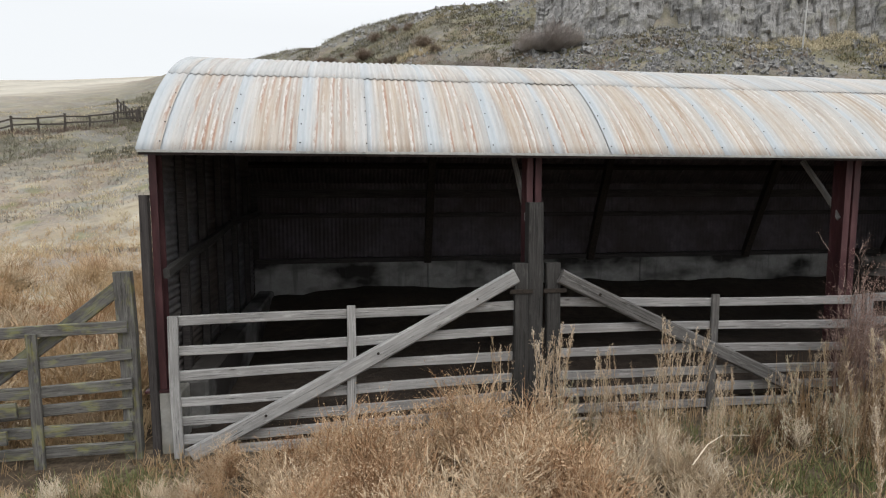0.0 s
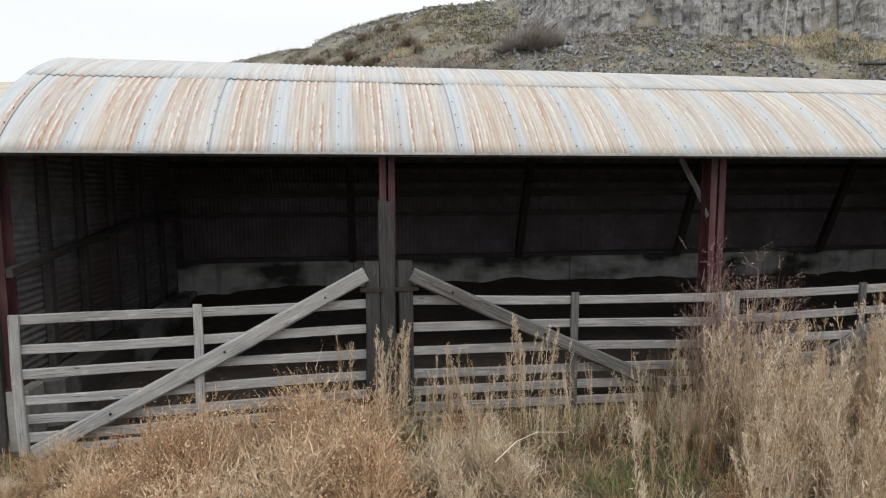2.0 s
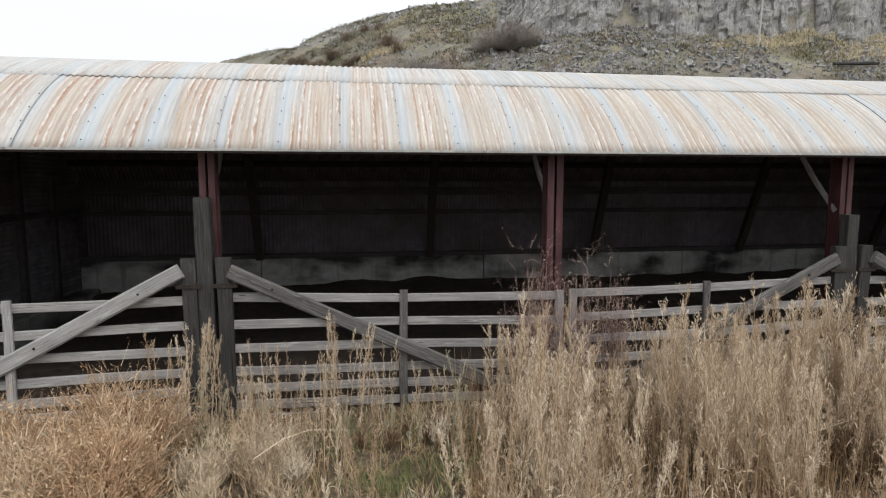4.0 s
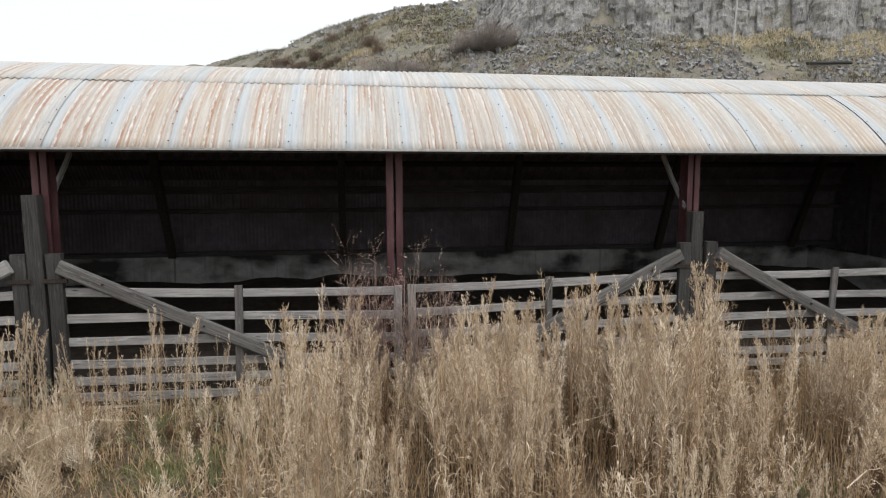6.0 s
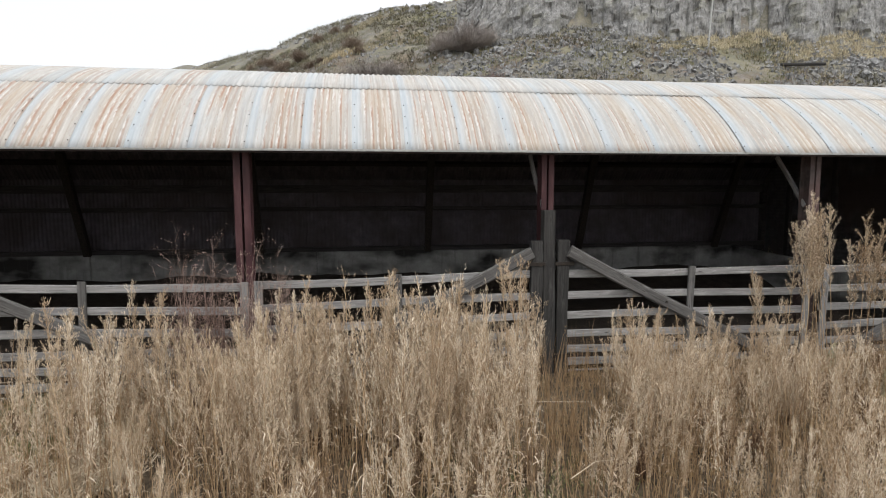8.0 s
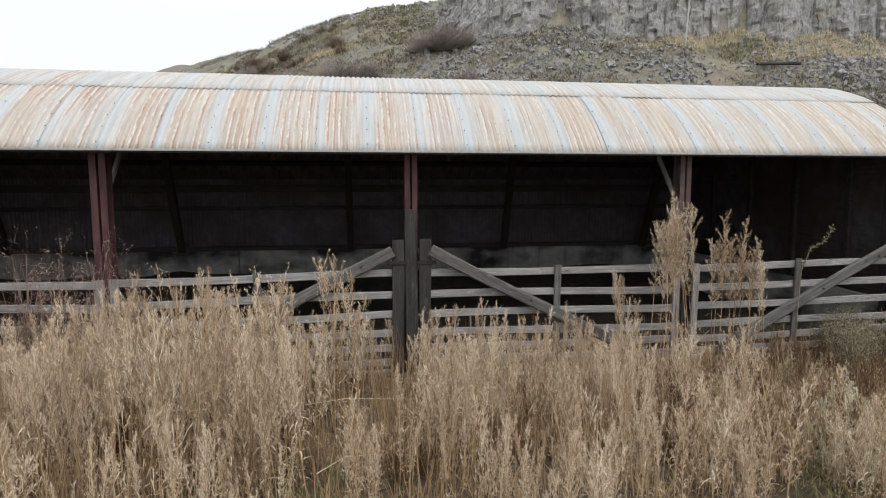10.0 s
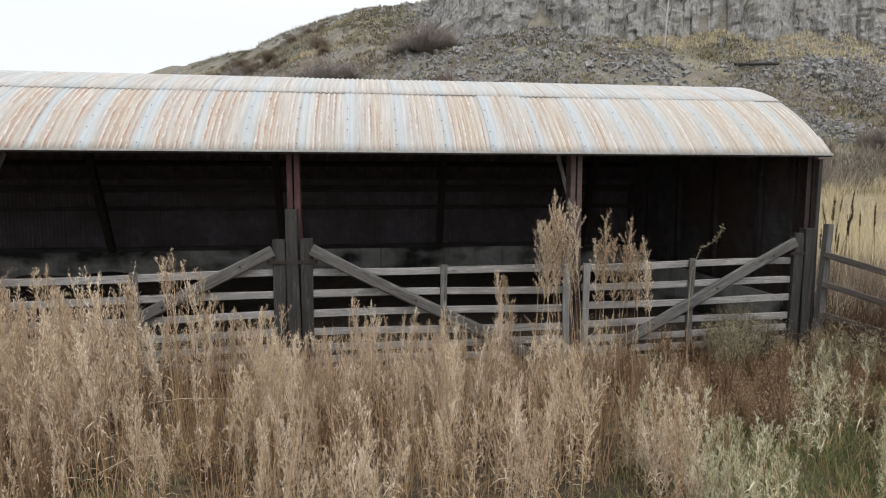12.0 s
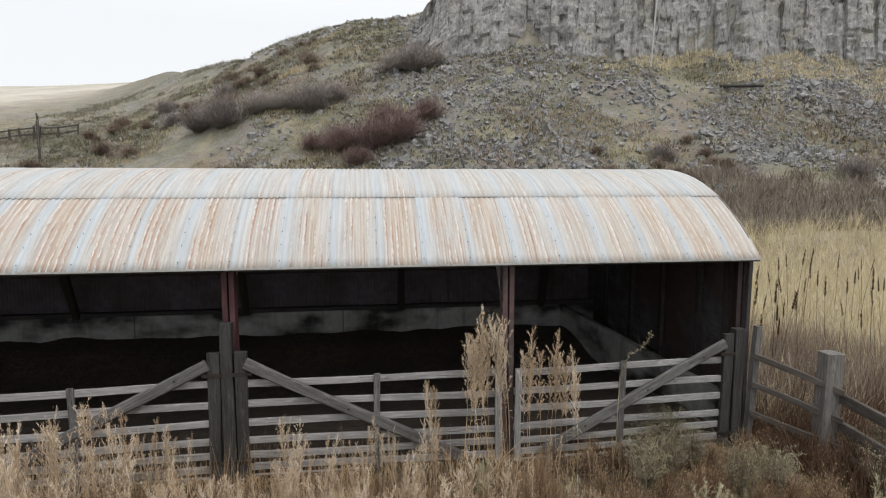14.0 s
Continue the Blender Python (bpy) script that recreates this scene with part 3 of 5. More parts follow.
# steel posts, each a pair of channels
for k in range(N_BAYS + 1):
    x = -0.015 if k == 0 else (LENGTH - 0.1 if k == N_BAYS else k * BAY + (0.02 if k == 2 else 0))
    zb = 0.5 if k == 0 else 0.0
    # the last two posts get darker steel, shade put into their colour
    steel = RED_STEEL if k < 4 else (GREY_STEEL if k < 5 else DARK_STEEL)
    for side in ((1,) if k == 0 else (-1, 1)):
        prof = [(0.012, 0), (0.078, 0), (0.078, 0.012), (0.021, 0.012), (0.021, 0.168), (0.078, 0.168), (0.078, 0.18), (0.012, 0.18)]
        prof = [(px * (1.16 if k == 2 else 1.0), py) for px, py in prof]
        bm = bmesh.new()
        lo = [bm.verts.new((px * side, py, zb)) for px, py in prof]
        hi = [bm.verts.new((px * side, py, EAVE - 0.02)) for px, py in prof]
        for i in range(8):
            bm.faces.new((lo[i], lo[(i + 1) % 8], hi[(i + 1) % 8], hi[i]))
        bm.faces.new(lo), bm.faces.new(hi)
        bmesh.ops.recalc_face_normals(bm, faces=bm.faces[:])
        p = part("post_channel", bm, steel, shed, "red oxide painted steel channel" if k < 4 else "grey-brown steel channel with shade in its colour")
        p.location = (x, 0.0, 0)
    foot_bm = box_bm(x - 0.11, x + 0.11, -0.04, 0.22, zb - 0.005, zb + 0.02, 0.003)
    part("base_plate", foot_bm, steel, shed)
    if k in (1, 2, 3, 4):
        board("knee_brace", (x - 0.02, 0.12, 2.08), (x - 0.02, 0.72, 2.76), 0.055, 0.045, WORN_WOOD, shed, rng, "weathered knee brace")
pier = part("concrete_pier", box_bm(-0.03, 0.2, -0.04, 0.26, -0.35, 0.494, 0.015), PIER, shed, "crumbling pale concrete pier")

# added beam, hides the light strip under the back eave
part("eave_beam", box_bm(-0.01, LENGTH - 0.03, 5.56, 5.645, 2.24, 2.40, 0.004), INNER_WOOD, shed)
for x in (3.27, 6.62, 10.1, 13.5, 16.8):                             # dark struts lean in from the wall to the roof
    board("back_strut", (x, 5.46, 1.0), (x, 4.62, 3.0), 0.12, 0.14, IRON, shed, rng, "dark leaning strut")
# added covers, stop light leaking in through the back corners
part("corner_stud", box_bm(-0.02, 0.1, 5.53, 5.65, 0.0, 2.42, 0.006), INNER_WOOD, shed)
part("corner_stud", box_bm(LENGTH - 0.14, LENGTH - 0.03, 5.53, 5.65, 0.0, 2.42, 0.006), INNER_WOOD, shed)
# concrete dwarf walls
joints = (0.0, 3.29, 7.75, 12.2, LENGTH - 0.05)
for x0, x1 in zip(joints, joints[1:]):
    part("concrete_wall", box_bm(x0 + 0.006, x1 - 0.006, 5.5, 5.64, -0.4, 1.0, 0.014), CONCRETE, shed, "stained grey concrete dwarf wall")
ew_bm = box_bm(0, 1, 0, 1, 0, 1)
for v_ in ew_bm.verts:                       # the east wall runs slantwise and its top falls towards the front
    v_.co = Vector((18.02 - 0.75 * v_.co.y + 0.11 * v_.co.x, 0.4 + 5.08 * v_.co.y, -0.4 if v_.co.z < 0.5 else 0.66 + 0.33 * v_.co.y))
part("concrete_wall", ew_bm, CONCRETE, shed, "stained grey concrete dwarf wall")
part("concrete_wall", box_bm(0.07, 0.36, 0.3, 5.48, -0.4, 0.5, 0.03), DARK_CONCRETE, shed, "low concrete kerb at the shed's end")
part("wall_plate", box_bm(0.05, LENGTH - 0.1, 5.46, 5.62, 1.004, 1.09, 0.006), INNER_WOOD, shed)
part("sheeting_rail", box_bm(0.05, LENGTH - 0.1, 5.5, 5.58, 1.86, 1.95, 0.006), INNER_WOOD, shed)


def wave_sheet(n, step, place, lo, hi, amp=0.009):
    """A flat corrugated wall: rows of two points at lo(i) and hi(i)."""
    verts, faces = [], []
    for i in range(n + 1):
        w = amp * math.cos(2 * math.pi * i / 6)
        verts += [place(i * step, lo(i * step), w), place(i * step, hi(i * step), w)]
    for i in range(n):
        faces.append((2 * i, 2 * i + 2, 2 * i + 3, 2 * i + 1))
    return verts, faces


def solid(name, vf, material, parent, thick=0.003, label=""):
    ob = new(name, raw_mesh(name, *vf, material))
    ob.parent = parent
    md = ob.modifiers.new("thickness", "SOLIDIFY")
    md.thickness = thick
    if label:
        ob["label"] = label
    return ob


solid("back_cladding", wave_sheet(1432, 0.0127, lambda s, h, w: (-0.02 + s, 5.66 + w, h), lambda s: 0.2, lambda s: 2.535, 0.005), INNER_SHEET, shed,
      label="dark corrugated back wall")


def arch_y(z):
    """Where the front of the arch stands at the height z."""
    return Y0 + HALF - math.sqrt(max(0.0, ARC_R ** 2 - (z - ARC_Z) ** 2))


for xe, z0, amp_, iron_ in ((-0.012, 0.1, 0.009, WEST_SHEET), (LENGTH - 0.02, 0.1, 0.0025, END_SHEET)):
    n = int((EAVE + RISE - 0.02 - z0) / 0.0127)
    solid("end_cladding", wave_sheet(n, 0.0127, lambda s, h, w: (xe + w, h, z0 + s),
                                     lambda s: max(0.03, arch_y(z0 + s)), lambda s: min(5.665, Y0 + HALF + math.sqrt(ARC_R ** 2 - (z0 + s - ARC_Z) ** 2)), amp_), iron_, shed,
          label="corrugated iron end wall")
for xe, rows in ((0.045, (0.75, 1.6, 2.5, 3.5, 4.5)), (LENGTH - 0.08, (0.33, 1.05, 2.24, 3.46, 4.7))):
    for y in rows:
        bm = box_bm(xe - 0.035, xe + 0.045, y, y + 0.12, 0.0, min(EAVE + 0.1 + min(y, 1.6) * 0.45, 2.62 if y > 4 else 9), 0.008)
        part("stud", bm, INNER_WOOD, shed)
board("wall_rail", (0.13, -0.04, 1.63), (0.13, 2.9, 1.93), 0.09, 0.06, DARK_WOOD, shed, rng, "loose rail along the end wall")
board("wall_rail", (0.14, 2.8, 1.93), (0.14, 5.4, 1.97), 0.09, 0.05, INNER_WOOD, shed, rng)
board("corner_post", (-0.035, -0.04, -0.3), (-0.04, -0.04, 2.36), 0.075, 0.085, INNER_WOOD, shed, rng, "dark old timber corner post")
board("corner_post", (LENGTH - 0.03, -0.02, -0.2), (LENGTH - 0.03, -0.02, 2.70), 0.06, 0.1, INNER_WOOD, shed, rng, "dark old timber corner post")
for k, top in ((1, 2.29), (3, 2.05), (5, 1.74)):
    xc = {1: 3.637, 3: 10.965, 5: 17.975}[k]
    board("timber_post", (xc, -0.1, -0.3), (xc, -0.1, top), 0.15, 0.14, DARK_WOOD, shed, rng, "weathered grey timber gate post")


def dung_z(x, y):
    b = smooth01((y - 3.6) / 1.7) * (0.42 + 0.07 * fbm(x, y, 0.45, 4, 9.0))
    return -0.02 + b + 0.05 * fbm(x, y, 1.3, 4, 3.0) + 0.12 * smooth01(x / 3)


dx_, dy_ = 0.15, 0.15
nfx, nfy = int((LENGTH - 0.1) / dx_), int(5.45 / dy_)
fv = [(0.0 + i * dx_, 0.06 + j * dy_, dung_z(i * dx_, j * dy_)) for j in range(nfy + 1) for i in range(nfx + 1)]
ff = [(j * (nfx + 1) + i, j * (nfx + 1) + i + 1, (j + 1) * (nfx + 1) + i + 1, (j + 1) * (nfx + 1) + i) for j in range(nfy) for i in range(nfx)]
tagged(new("floor", raw_mesh("floor", fv, ff, DUNG, True)), "dark trodden dung floor banked up at the back", "floor", kind="structure")

# ---------------------------------------------------------------- gates
DROPS = (0.045, 0.315, 0.565, 0.805, 0.995, 1.165, 1.315)


def field_gate(xh, xe, zh, ze, brace_end, timber=WORN_WOOD, brace_timber=BRACE_WOOD, hinge_w=0.145, brace_w=0.145):
    """A seven-bar gate hung at xh, reaching to xe, with its long brace."""
    s = 1 if xe > xh else -1
    g = thing("field_gate", "weathered grey seven-bar timber gate with a diagonal brace", "gate", "gates along the shed")
    g.location = (xh, -0.12, 0)

    def at(x, y, z):
        return (x - xh, y, z)
    for d in DROPS:
        board("bar", at(xh + s * 0.02, 0.0, zh - d), at(xe, 0.0, ze - d + rng.uniform(-0.012, 0.012)), 0.092, 0.034, timber, g, rng, segs=10, warp=0.009)
    hx = xh + s * hinge_w / 2
    board("hanging_stile", at(hx, -0.025, -0.05), at(hx + rng.uniform(-0.01, 0.01), -0.025, 1.685), hinge_w, 0.08, DARK_WOOD, g, rng, "dark upright stile")
    ex = xe - s * 0.045
    board("end_stile", at(ex, -0.036, ze - 1.42), at(ex, -0.036, ze + 0.012), 0.09, 0.036, timber, g, rng)
    mx = (xh + xe) / 2 + s * 0.05
    zm = (zh + ze) / 2
    board("middle_stile", at(mx, -0.036, zm - 1.40), at(mx, -0.036, zm + 0.035), 0.085, 0.036, GATE_WOOD if timber is GATE_WOOD else BRACE_WOOD, g, rng)
    bx, bz = brace_end
    board("brace", at(xh + s * (hinge_w - 0.012), -0.085, 1.555), at(bx, -0.085, bz), brace_w, 0.06, brace_timber, g, rng, "long diagonal brace", bevel=0.018, segs=12, warp=0.012)
    top_, low_ = Vector(at(xh + s * (hinge_w - 0.012), -0.117, 1.555)), Vector(at(bx, -0.117, bz))
    for f in (0.13, 0.44, 0.78):
        bm = bmesh.new()
        bmesh.ops.create_cone(bm, cap_ends=True, segments=8, radius1=0.014, radius2=0.011, depth=0.012)
        bolt = part("bolt", bm, IRON, g, "rusty bolt head")
        bolt.matrix_local = Matrix.Translation(top_.lerp(low_, f)) @ Euler((math.pi / 2, 0, 0)).to_matrix().to_4x4()
    for z in (1.40, 0.25):
        bm = box_bm(min(0, s * 0.16) - 0.04, max(0, s * 0.16) + 0.04, -0.078, -0.068, z - 0.022, z + 0.022, 0.002)
        part("strap_hinge", bm, IRON, g, "rusty strap hinge")
    return g


field_gate(3.565, 0.14, 1.30, 1.235, (0.31, -0.07), GATE_WOOD, GATE_WOOD, brace_w=0.155)
field_gate(3.755, 7.40, 1.31, 1.235, (7.05, 0.02))
field_gate(10.865, 7.47, 1.31, 1.255, (7.8, 0.05))
field_gate(11.07, 14.52, 1.31, 1.29, (14.1, 0.06))
field_gate(17.86, 14.70, 1.34, 1.295, (15.1, 0.18))

# west gate, seen from its back, and its stub
wg = thing("field_gate", "old lichen-stained timber gate beside the shed's end", "gate", at=(0, 0, 0))
for d in DROPS[:1] + (0.30, 0.56, 0.78, 0.97, 1.17):
    board("bar", (-3.6, -0.16, 1.09 - d), (-0.19, -0.16, 1.215 - d), 0.105, 0.036, LICHEN_WOOD, wg, rng, segs=14, warp=0.02)
board("hanging_stile", (-0.215, -0.09, -0.1), (-0.235, -0.09, 1.67), 0.15, 0.09, LICHEN_WOOD, wg, rng)
board("middle_stile", (-0.98, -0.2, -0.12), (-0.985, -0.2, 1.15), 0.09, 0.036, LICHEN_WOOD, wg, rng)
board("brace", (-0.24, -0.11, 1.56), (-2.2, -0.11, 0.05), 0.13, 0.04, LICHEN_WOOD, wg, rng)
board("end_stile", (-3.6, -0.2, -0.1), (-3.6, -0.2, 1.1), 0.09, 0.036, LICHEN_WOOD, wg, rng)

# east fence
ef = thing("rail_fence", "old grey post and rail fence running from the shed", "fence")
E0, E1, E2 = Vector((18.1, -0.28, 0)), Vector((18.9, -0.99, 0)), Vector((18.72, -3.2, 0))
board("post", (18.82, -0.8, -0.2), (18.84, -0.8, 1.55), 0.24, 0.24, STOUT_WOOD, ef, rng, "stout squared post", bevel=0.03)
board("post", (18.1, -0.2, -0.2), (18.18, -0.24, 1.80), 0.085, 0.1, BRACE_WOOD, ef, rng)
board("post", (18.82, -3.2, -0.2), (18.82, -3.2, 1.4), 0.2, 0.2, FENCE_WOOD, ef, rng)
for z0, z1, z2 in ((1.40, 1.06, 0.98), (0.98, 0.68, 0.60), (0.56, 0.30, 0.22)):
    board("rail", (*E0.xy, z0), (*E1.xy, z1), 0.082, 0.05, FENCE_WOOD, ef, rng)
    board("rail", (E1.x + 0.03, E1.y + 0.06, z1 - 0.09), (*E2.xy, z2 - 0.1), 0.14, 0.06, FENCE_WOOD, ef, rng)

# ---------------------------------------------------------------- crag and hillside


def from_uw(u, w):
    return 0.877 * u + 0.48 * w, -0.48 * u + 0.877 * w


def stone_verts(r, c, size, flat=0.7):
    """Eight corners of an angular stone."""
    q = Euler((r.uniform(0, 6.3), r.uniform(0, 6.3), r.uniform(0, 6.3))).to_matrix()
    out = []
    for i in range(8):
        p = Vector(((1 if i & 1 else -1) * r.uniform(0.55, 1), (1 if i & 2 else -1) * r.uniform(0.5, 1) * 0.8, (1 if i & 4 else -1) * r.uniform(0.4, 1) * flat))
        out.append(Vector(c) + (q @ p) * size * 0.5)
    return out


BOX_FACES = ((0, 2, 3, 1), (4, 5, 7, 6), (0, 1, 5, 4), (2, 6, 7, 3), (0, 4, 6, 2), (1, 3, 7, 5))


def stone_field(name, label, spots, material, rseed):
    r = random.Random(rseed)
    v, f = [], []
    for x, y, z, size in spots:
        n = len(v)
        v += [tuple(p) for p in stone_verts(r, (x, y, z), size)]
        f += [tuple(n + i for i in q) for q in BOX_FACES]
    return tagged(new(name, raw_mesh(name, v, f, material)), label, "stones", kind="stuff")


r2 = random.Random(21)
columns, u = [], -5.0
while u < 47:
    wdt = 0.25 + 0.65 * r2.random() ** 1.5
    breaks, z = [], -2.0
    while z < 18:
        h = r2.uniform(0.35, 2.2)
        breaks.append((z + h, r2.uniform(-0.16, 0.16), r2.uniform(-0.25, 0.25)))
        z += h
    columns.append((u, u + wdt, r2.uniform(-0.14, 0.14), breaks))
    u += wdt


def crag_depth(col, u, h):
    """How far the face stands back at the height h of one column."""
    u0, u1, own, breaks = col
    f = (u - u0) / (u1 - u0)
    for top, off, tilt in breaks:
        if h < top:
            break
    d = own + off + tilt * (f - 0.5) * (u1 - u0)
    return d + 0.10 * (2 * f - 1) ** 4


cv, cf = [], []
du, dh, hmax = 0.13, 0.19, 13.0
nu, nh = int(51.5 / du), int(hmax / dh)
ci = 0
for i in range(nu + 1):
    u = -4.8 + i * du
    while ci < len(columns) - 1 and u > columns[ci][1]:
        ci += 1
    base = ground_z(*from_uw(u, cliff_w(u) - 1.0)) - 1.2
    tall_ = 0.4 + smooth01((u + 4.5) / 7)
    for j in range(nh + 1):
        h = j * dh
        w = cliff_w(u) - 0.9 + 0.16 * h + 1.3 * fbm(u, h * 0.3, 0.28, 4, 4.0) + 0.22 * fbm(u, h, 1.1, 4, 6.0)
        w += crag_depth(columns[ci], u, h)
        x_, y_ = from_uw(u, w)
        cv.append((x_, y_, base + h * min(1.0, tall_)))
n = nh + 1
cf = [(i * n + j, (i + 1) * n + j, (i + 1) * n + j + 1, i * n + j + 1) for i in range(nu) for j in range(nh)]
cliff = tagged(new("cliff", raw_mesh("cliff", cv, cf, BASALT)), "grey basalt crag of broken columns above scree", "cliff", kind="structure")

spots = []
while len(spots) < 15000:
    u = r2.uniform(-30, 42)
    f_ = r2.random() ** 0.7
    w0, w1 = foot(u) + 1.5, cliff_w(u) + 0.5 + (14 if u < -4 else 0)
    w = w0 + (w1 - w0) * f_
    dens = 0.30 + 0.7 * fbm(u, w, 0.16, 3, 12.0) + (0.6 if 17 < u < 32 and w1 - 8 < w < w1 - 1.5 else 0) + (0.35 if -2 < u < 14 else 0)
    if u < -6:
        dens -= 0.25
    if r2.random() > dens:
        continue
    x, y = from_uw(u, w)
    size = 0.09 + 0.34 * r2.random() ** 3 + (0.3 if r2.random() < 0.025 else 0)
    spots.append((x, y, ground_z(x, y) + size * 0.12, size))
while len(spots) < 23000:                    # a tongue of bare grey stones below the ledge
    u, w = r2.uniform(16.5, 36), r2.random()
    w = foot(u) + 6.5 + w * (cliff_w(u) - 4.2 - foot(u) - 6.5)
    if fbm(u, w, 0.25, 3, 18.0) < -0.25 or w < 33.5 - 0.3 * (u - 17):
        continue
    x, y = from_uw(u, w)
    size = 0.09 + 0.2 * r2.random() ** 2
    spots.append((x, y, ground_z(x, y) + size * 0.15, size))
stone_field("scree", "loose grey angular basalt scree below the crag", spots, TALUS, 5)
spots = []
while len(spots) < 650:
    u = r2.uniform(-64, -5)
    w = foot(u) + 37 + r2.uniform(-5, 1.5)
    x, y = from_uw(u, w)
    size = r2.uniform(0.2, 0.9) if u > -34 else r2.uniform(0.15, 0.45)
    spots.append((x, y, ground_z(x, y) - 0.1 * size, size))
stone_field("rimrock", "broken dark rock along the hill's rim", spots, BASALT, 6)

# ---------------------------------------------------------------- plants: pieces


class Plant:
    """Collects thin stems, blades and seeds as one mesh."""

    def __init__(self, rseed):
        self.v, self.f, self.r = [], [], random.Random(rseed)

    def stem(self, pts, r0, r1):
        n0, m = len(self.v), len(pts)
        for i, p in enumerate(pts):
            rad = r0 + (r1 - r0) * i / (m - 1)
            for k in range(3):
                a = 2.094 * k
                self.v.append((p[0] + rad * math.cos(a), p[1] + rad * math.sin(a), p[2]))
        for i in range(m - 1):
            for k in range(3):
                a, b = n0 + 3 * i + k, n0 + 3 * i + (k + 1) % 3
                self.f.append((a, b, b + 3, a + 3))

    def blade(self, pts, width, turn):
        """A tapered blade along pts."""
        n0, m = len(self.v), len(pts)
        cx, cy = math.cos(turn) * width / 2, math.sin(turn) * width / 2
        for i, p in enumerate(pts[:-1]):
            t = 1 - 0.6 * i / (m - 1)
            self.v += [(p[0] - cx * t, p[1] - cy * t, p[2]), (p[0] + cx * t, p[1] + cy * t, p[2])]
        self.v.append(tuple(pts[-1]))
        for i in range(m - 2):
            a = n0 + 2 * i
            self.f.append((a, a + 1, a + 3, a + 2))
        a = n0 + 2 * (m - 2)
        self.f.append((a, a + 1, a + 2))

    def seed(self, p, size, up=0.5, way=None, wide=0.19):
        """A small pointed husk, leaning along way where it is given."""
        r, n = self.r, len(self.v)
        a, b = r.uniform(0, 6.28), r.uniform(-0.6, 1.2) * up
        d = Vector((math.cos(a) * math.cos(b), math.sin(a) * math.cos(b), math.sin(b)))
        if way is not None:
            d = (d * 0.8 + Vector(way) * 0.75).normalized()
        d *= size
        s = Vector((-math.sin(a), math.cos(a), r.uniform(-0.8, 0.8))) * size * wide
        p = Vector(p)
        self.v += [tuple(p), tuple(p + d * 0.5 + s), tuple(p + d), tuple(p + d * 0.5 - s)]
        self.f.append((n, n + 1, n + 2, n + 3))

    def mesh(self, name, material):
        return raw_mesh(name, self.v, self.f, material)


def bent(p, a, length, rise, droop, n=3):
    """Points of a curved twig from p, outwards at the angle a."""
    pts = []
    for i in range(n + 1):
        t = i / n
        h = length * t * math.cos(rise)
        pts.append((p[0] + math.cos(a) * h, p[1] + math.sin(a) * h, p[2] + length * t * math.sin(rise) - droop * length * t * t))
    return pts


def plume_stem(stems, plume, height, full=0.5, branches=16, reach=0.16, seeds=28, size=0.029, bow=0.16, r0=0.004, el0=1.25, husk=0.07):
    """One dry stalk, from the origin up: bare below, then steep side branches clad in pointed husks that close into a spire."""
    r = stems.r
    a0 = r.uniform(0, 6.28)
    b = r.uniform(0.2, 1) * bow
    kink = r.uniform(-0.03, 0.03)

    def on(t):
        w = kink * math.sin(5 * t)
        return (math.cos(a0) * b * t * t - math.sin(a0) * w, math.sin(a0) * b * t * t + math.cos(a0) * w, height * t)
    stems.stem([on(t) for t in (0, 0.2, 0.4, 0.6, 0.8, 0.98)], r0, 0.0016)
    turn = r.uniform(0, 6.28)
    gap = r.uniform(0.1, 0.8)
    for i in range(branches):
        k = (i + 0.7 * r.random()) / branches
        t = 0.95 - full * k
        ln = reach * height * (0.35 + 0.9 * k ** 0.7 * (1.15 - k)) * r.uniform(0.6, 1.2)
        turn += 2.4 + r.uniform(-0.5, 0.5)
        el = el0 + r.uniform(-0.18, 0.16)
        br = bent(on(t), turn, ln, el, r.uniform(-0.2, 0.12), 4)
        plume.blade(br, 0.004, turn + 1.57)
        if abs(k - gap) < 0.05:
            continue
        way = (math.cos(turn) * math.cos(el), math.sin(turn) * math.cos(el), math.sin(el))
        for j in range(int(seeds * (0.4 + 5.0 * ln))):
            q = 3.99 * r.random() ** 0.75
            i0 = int(q)
            p0, p1 = br[i0], br[i0 + 1]
            f = q - i0
            p = [p0[c] + (p1[c] - p0[c]) * f + r.gauss(0, 0.006) for c in range(3)]
            plume.seed(p, size * r.uniform(0.5, 1.25), 1.0, (way[0] * 1.5, way[1] * 1.5, way[2] * 1.5), husk)
    for j in range(int(seeds * 3)):
        t = 0.80 + 0.2 * r.random() ** 0.8
        wide = 0.012 * (1.05 - t) / 0.25 + 0.002
        plume.seed([c + r.gauss(0, wide) for c in on(t)], size * r.uniform(0.5, 1.0), 1.4, (0, 0, 1.9), husk)
    # withered leaves hanging low on the stalk
    for j in range(6):
        t = r.uniform(0.06, 0.55)
        a = r.uniform(0, 6.28)
        plume.blade(bent(on(t), a, r.uniform(0.05, 0.16), r.uniform(0.3, 1.0), r.uniform(0.3, 1.2)), 0.010, a + 1.57)


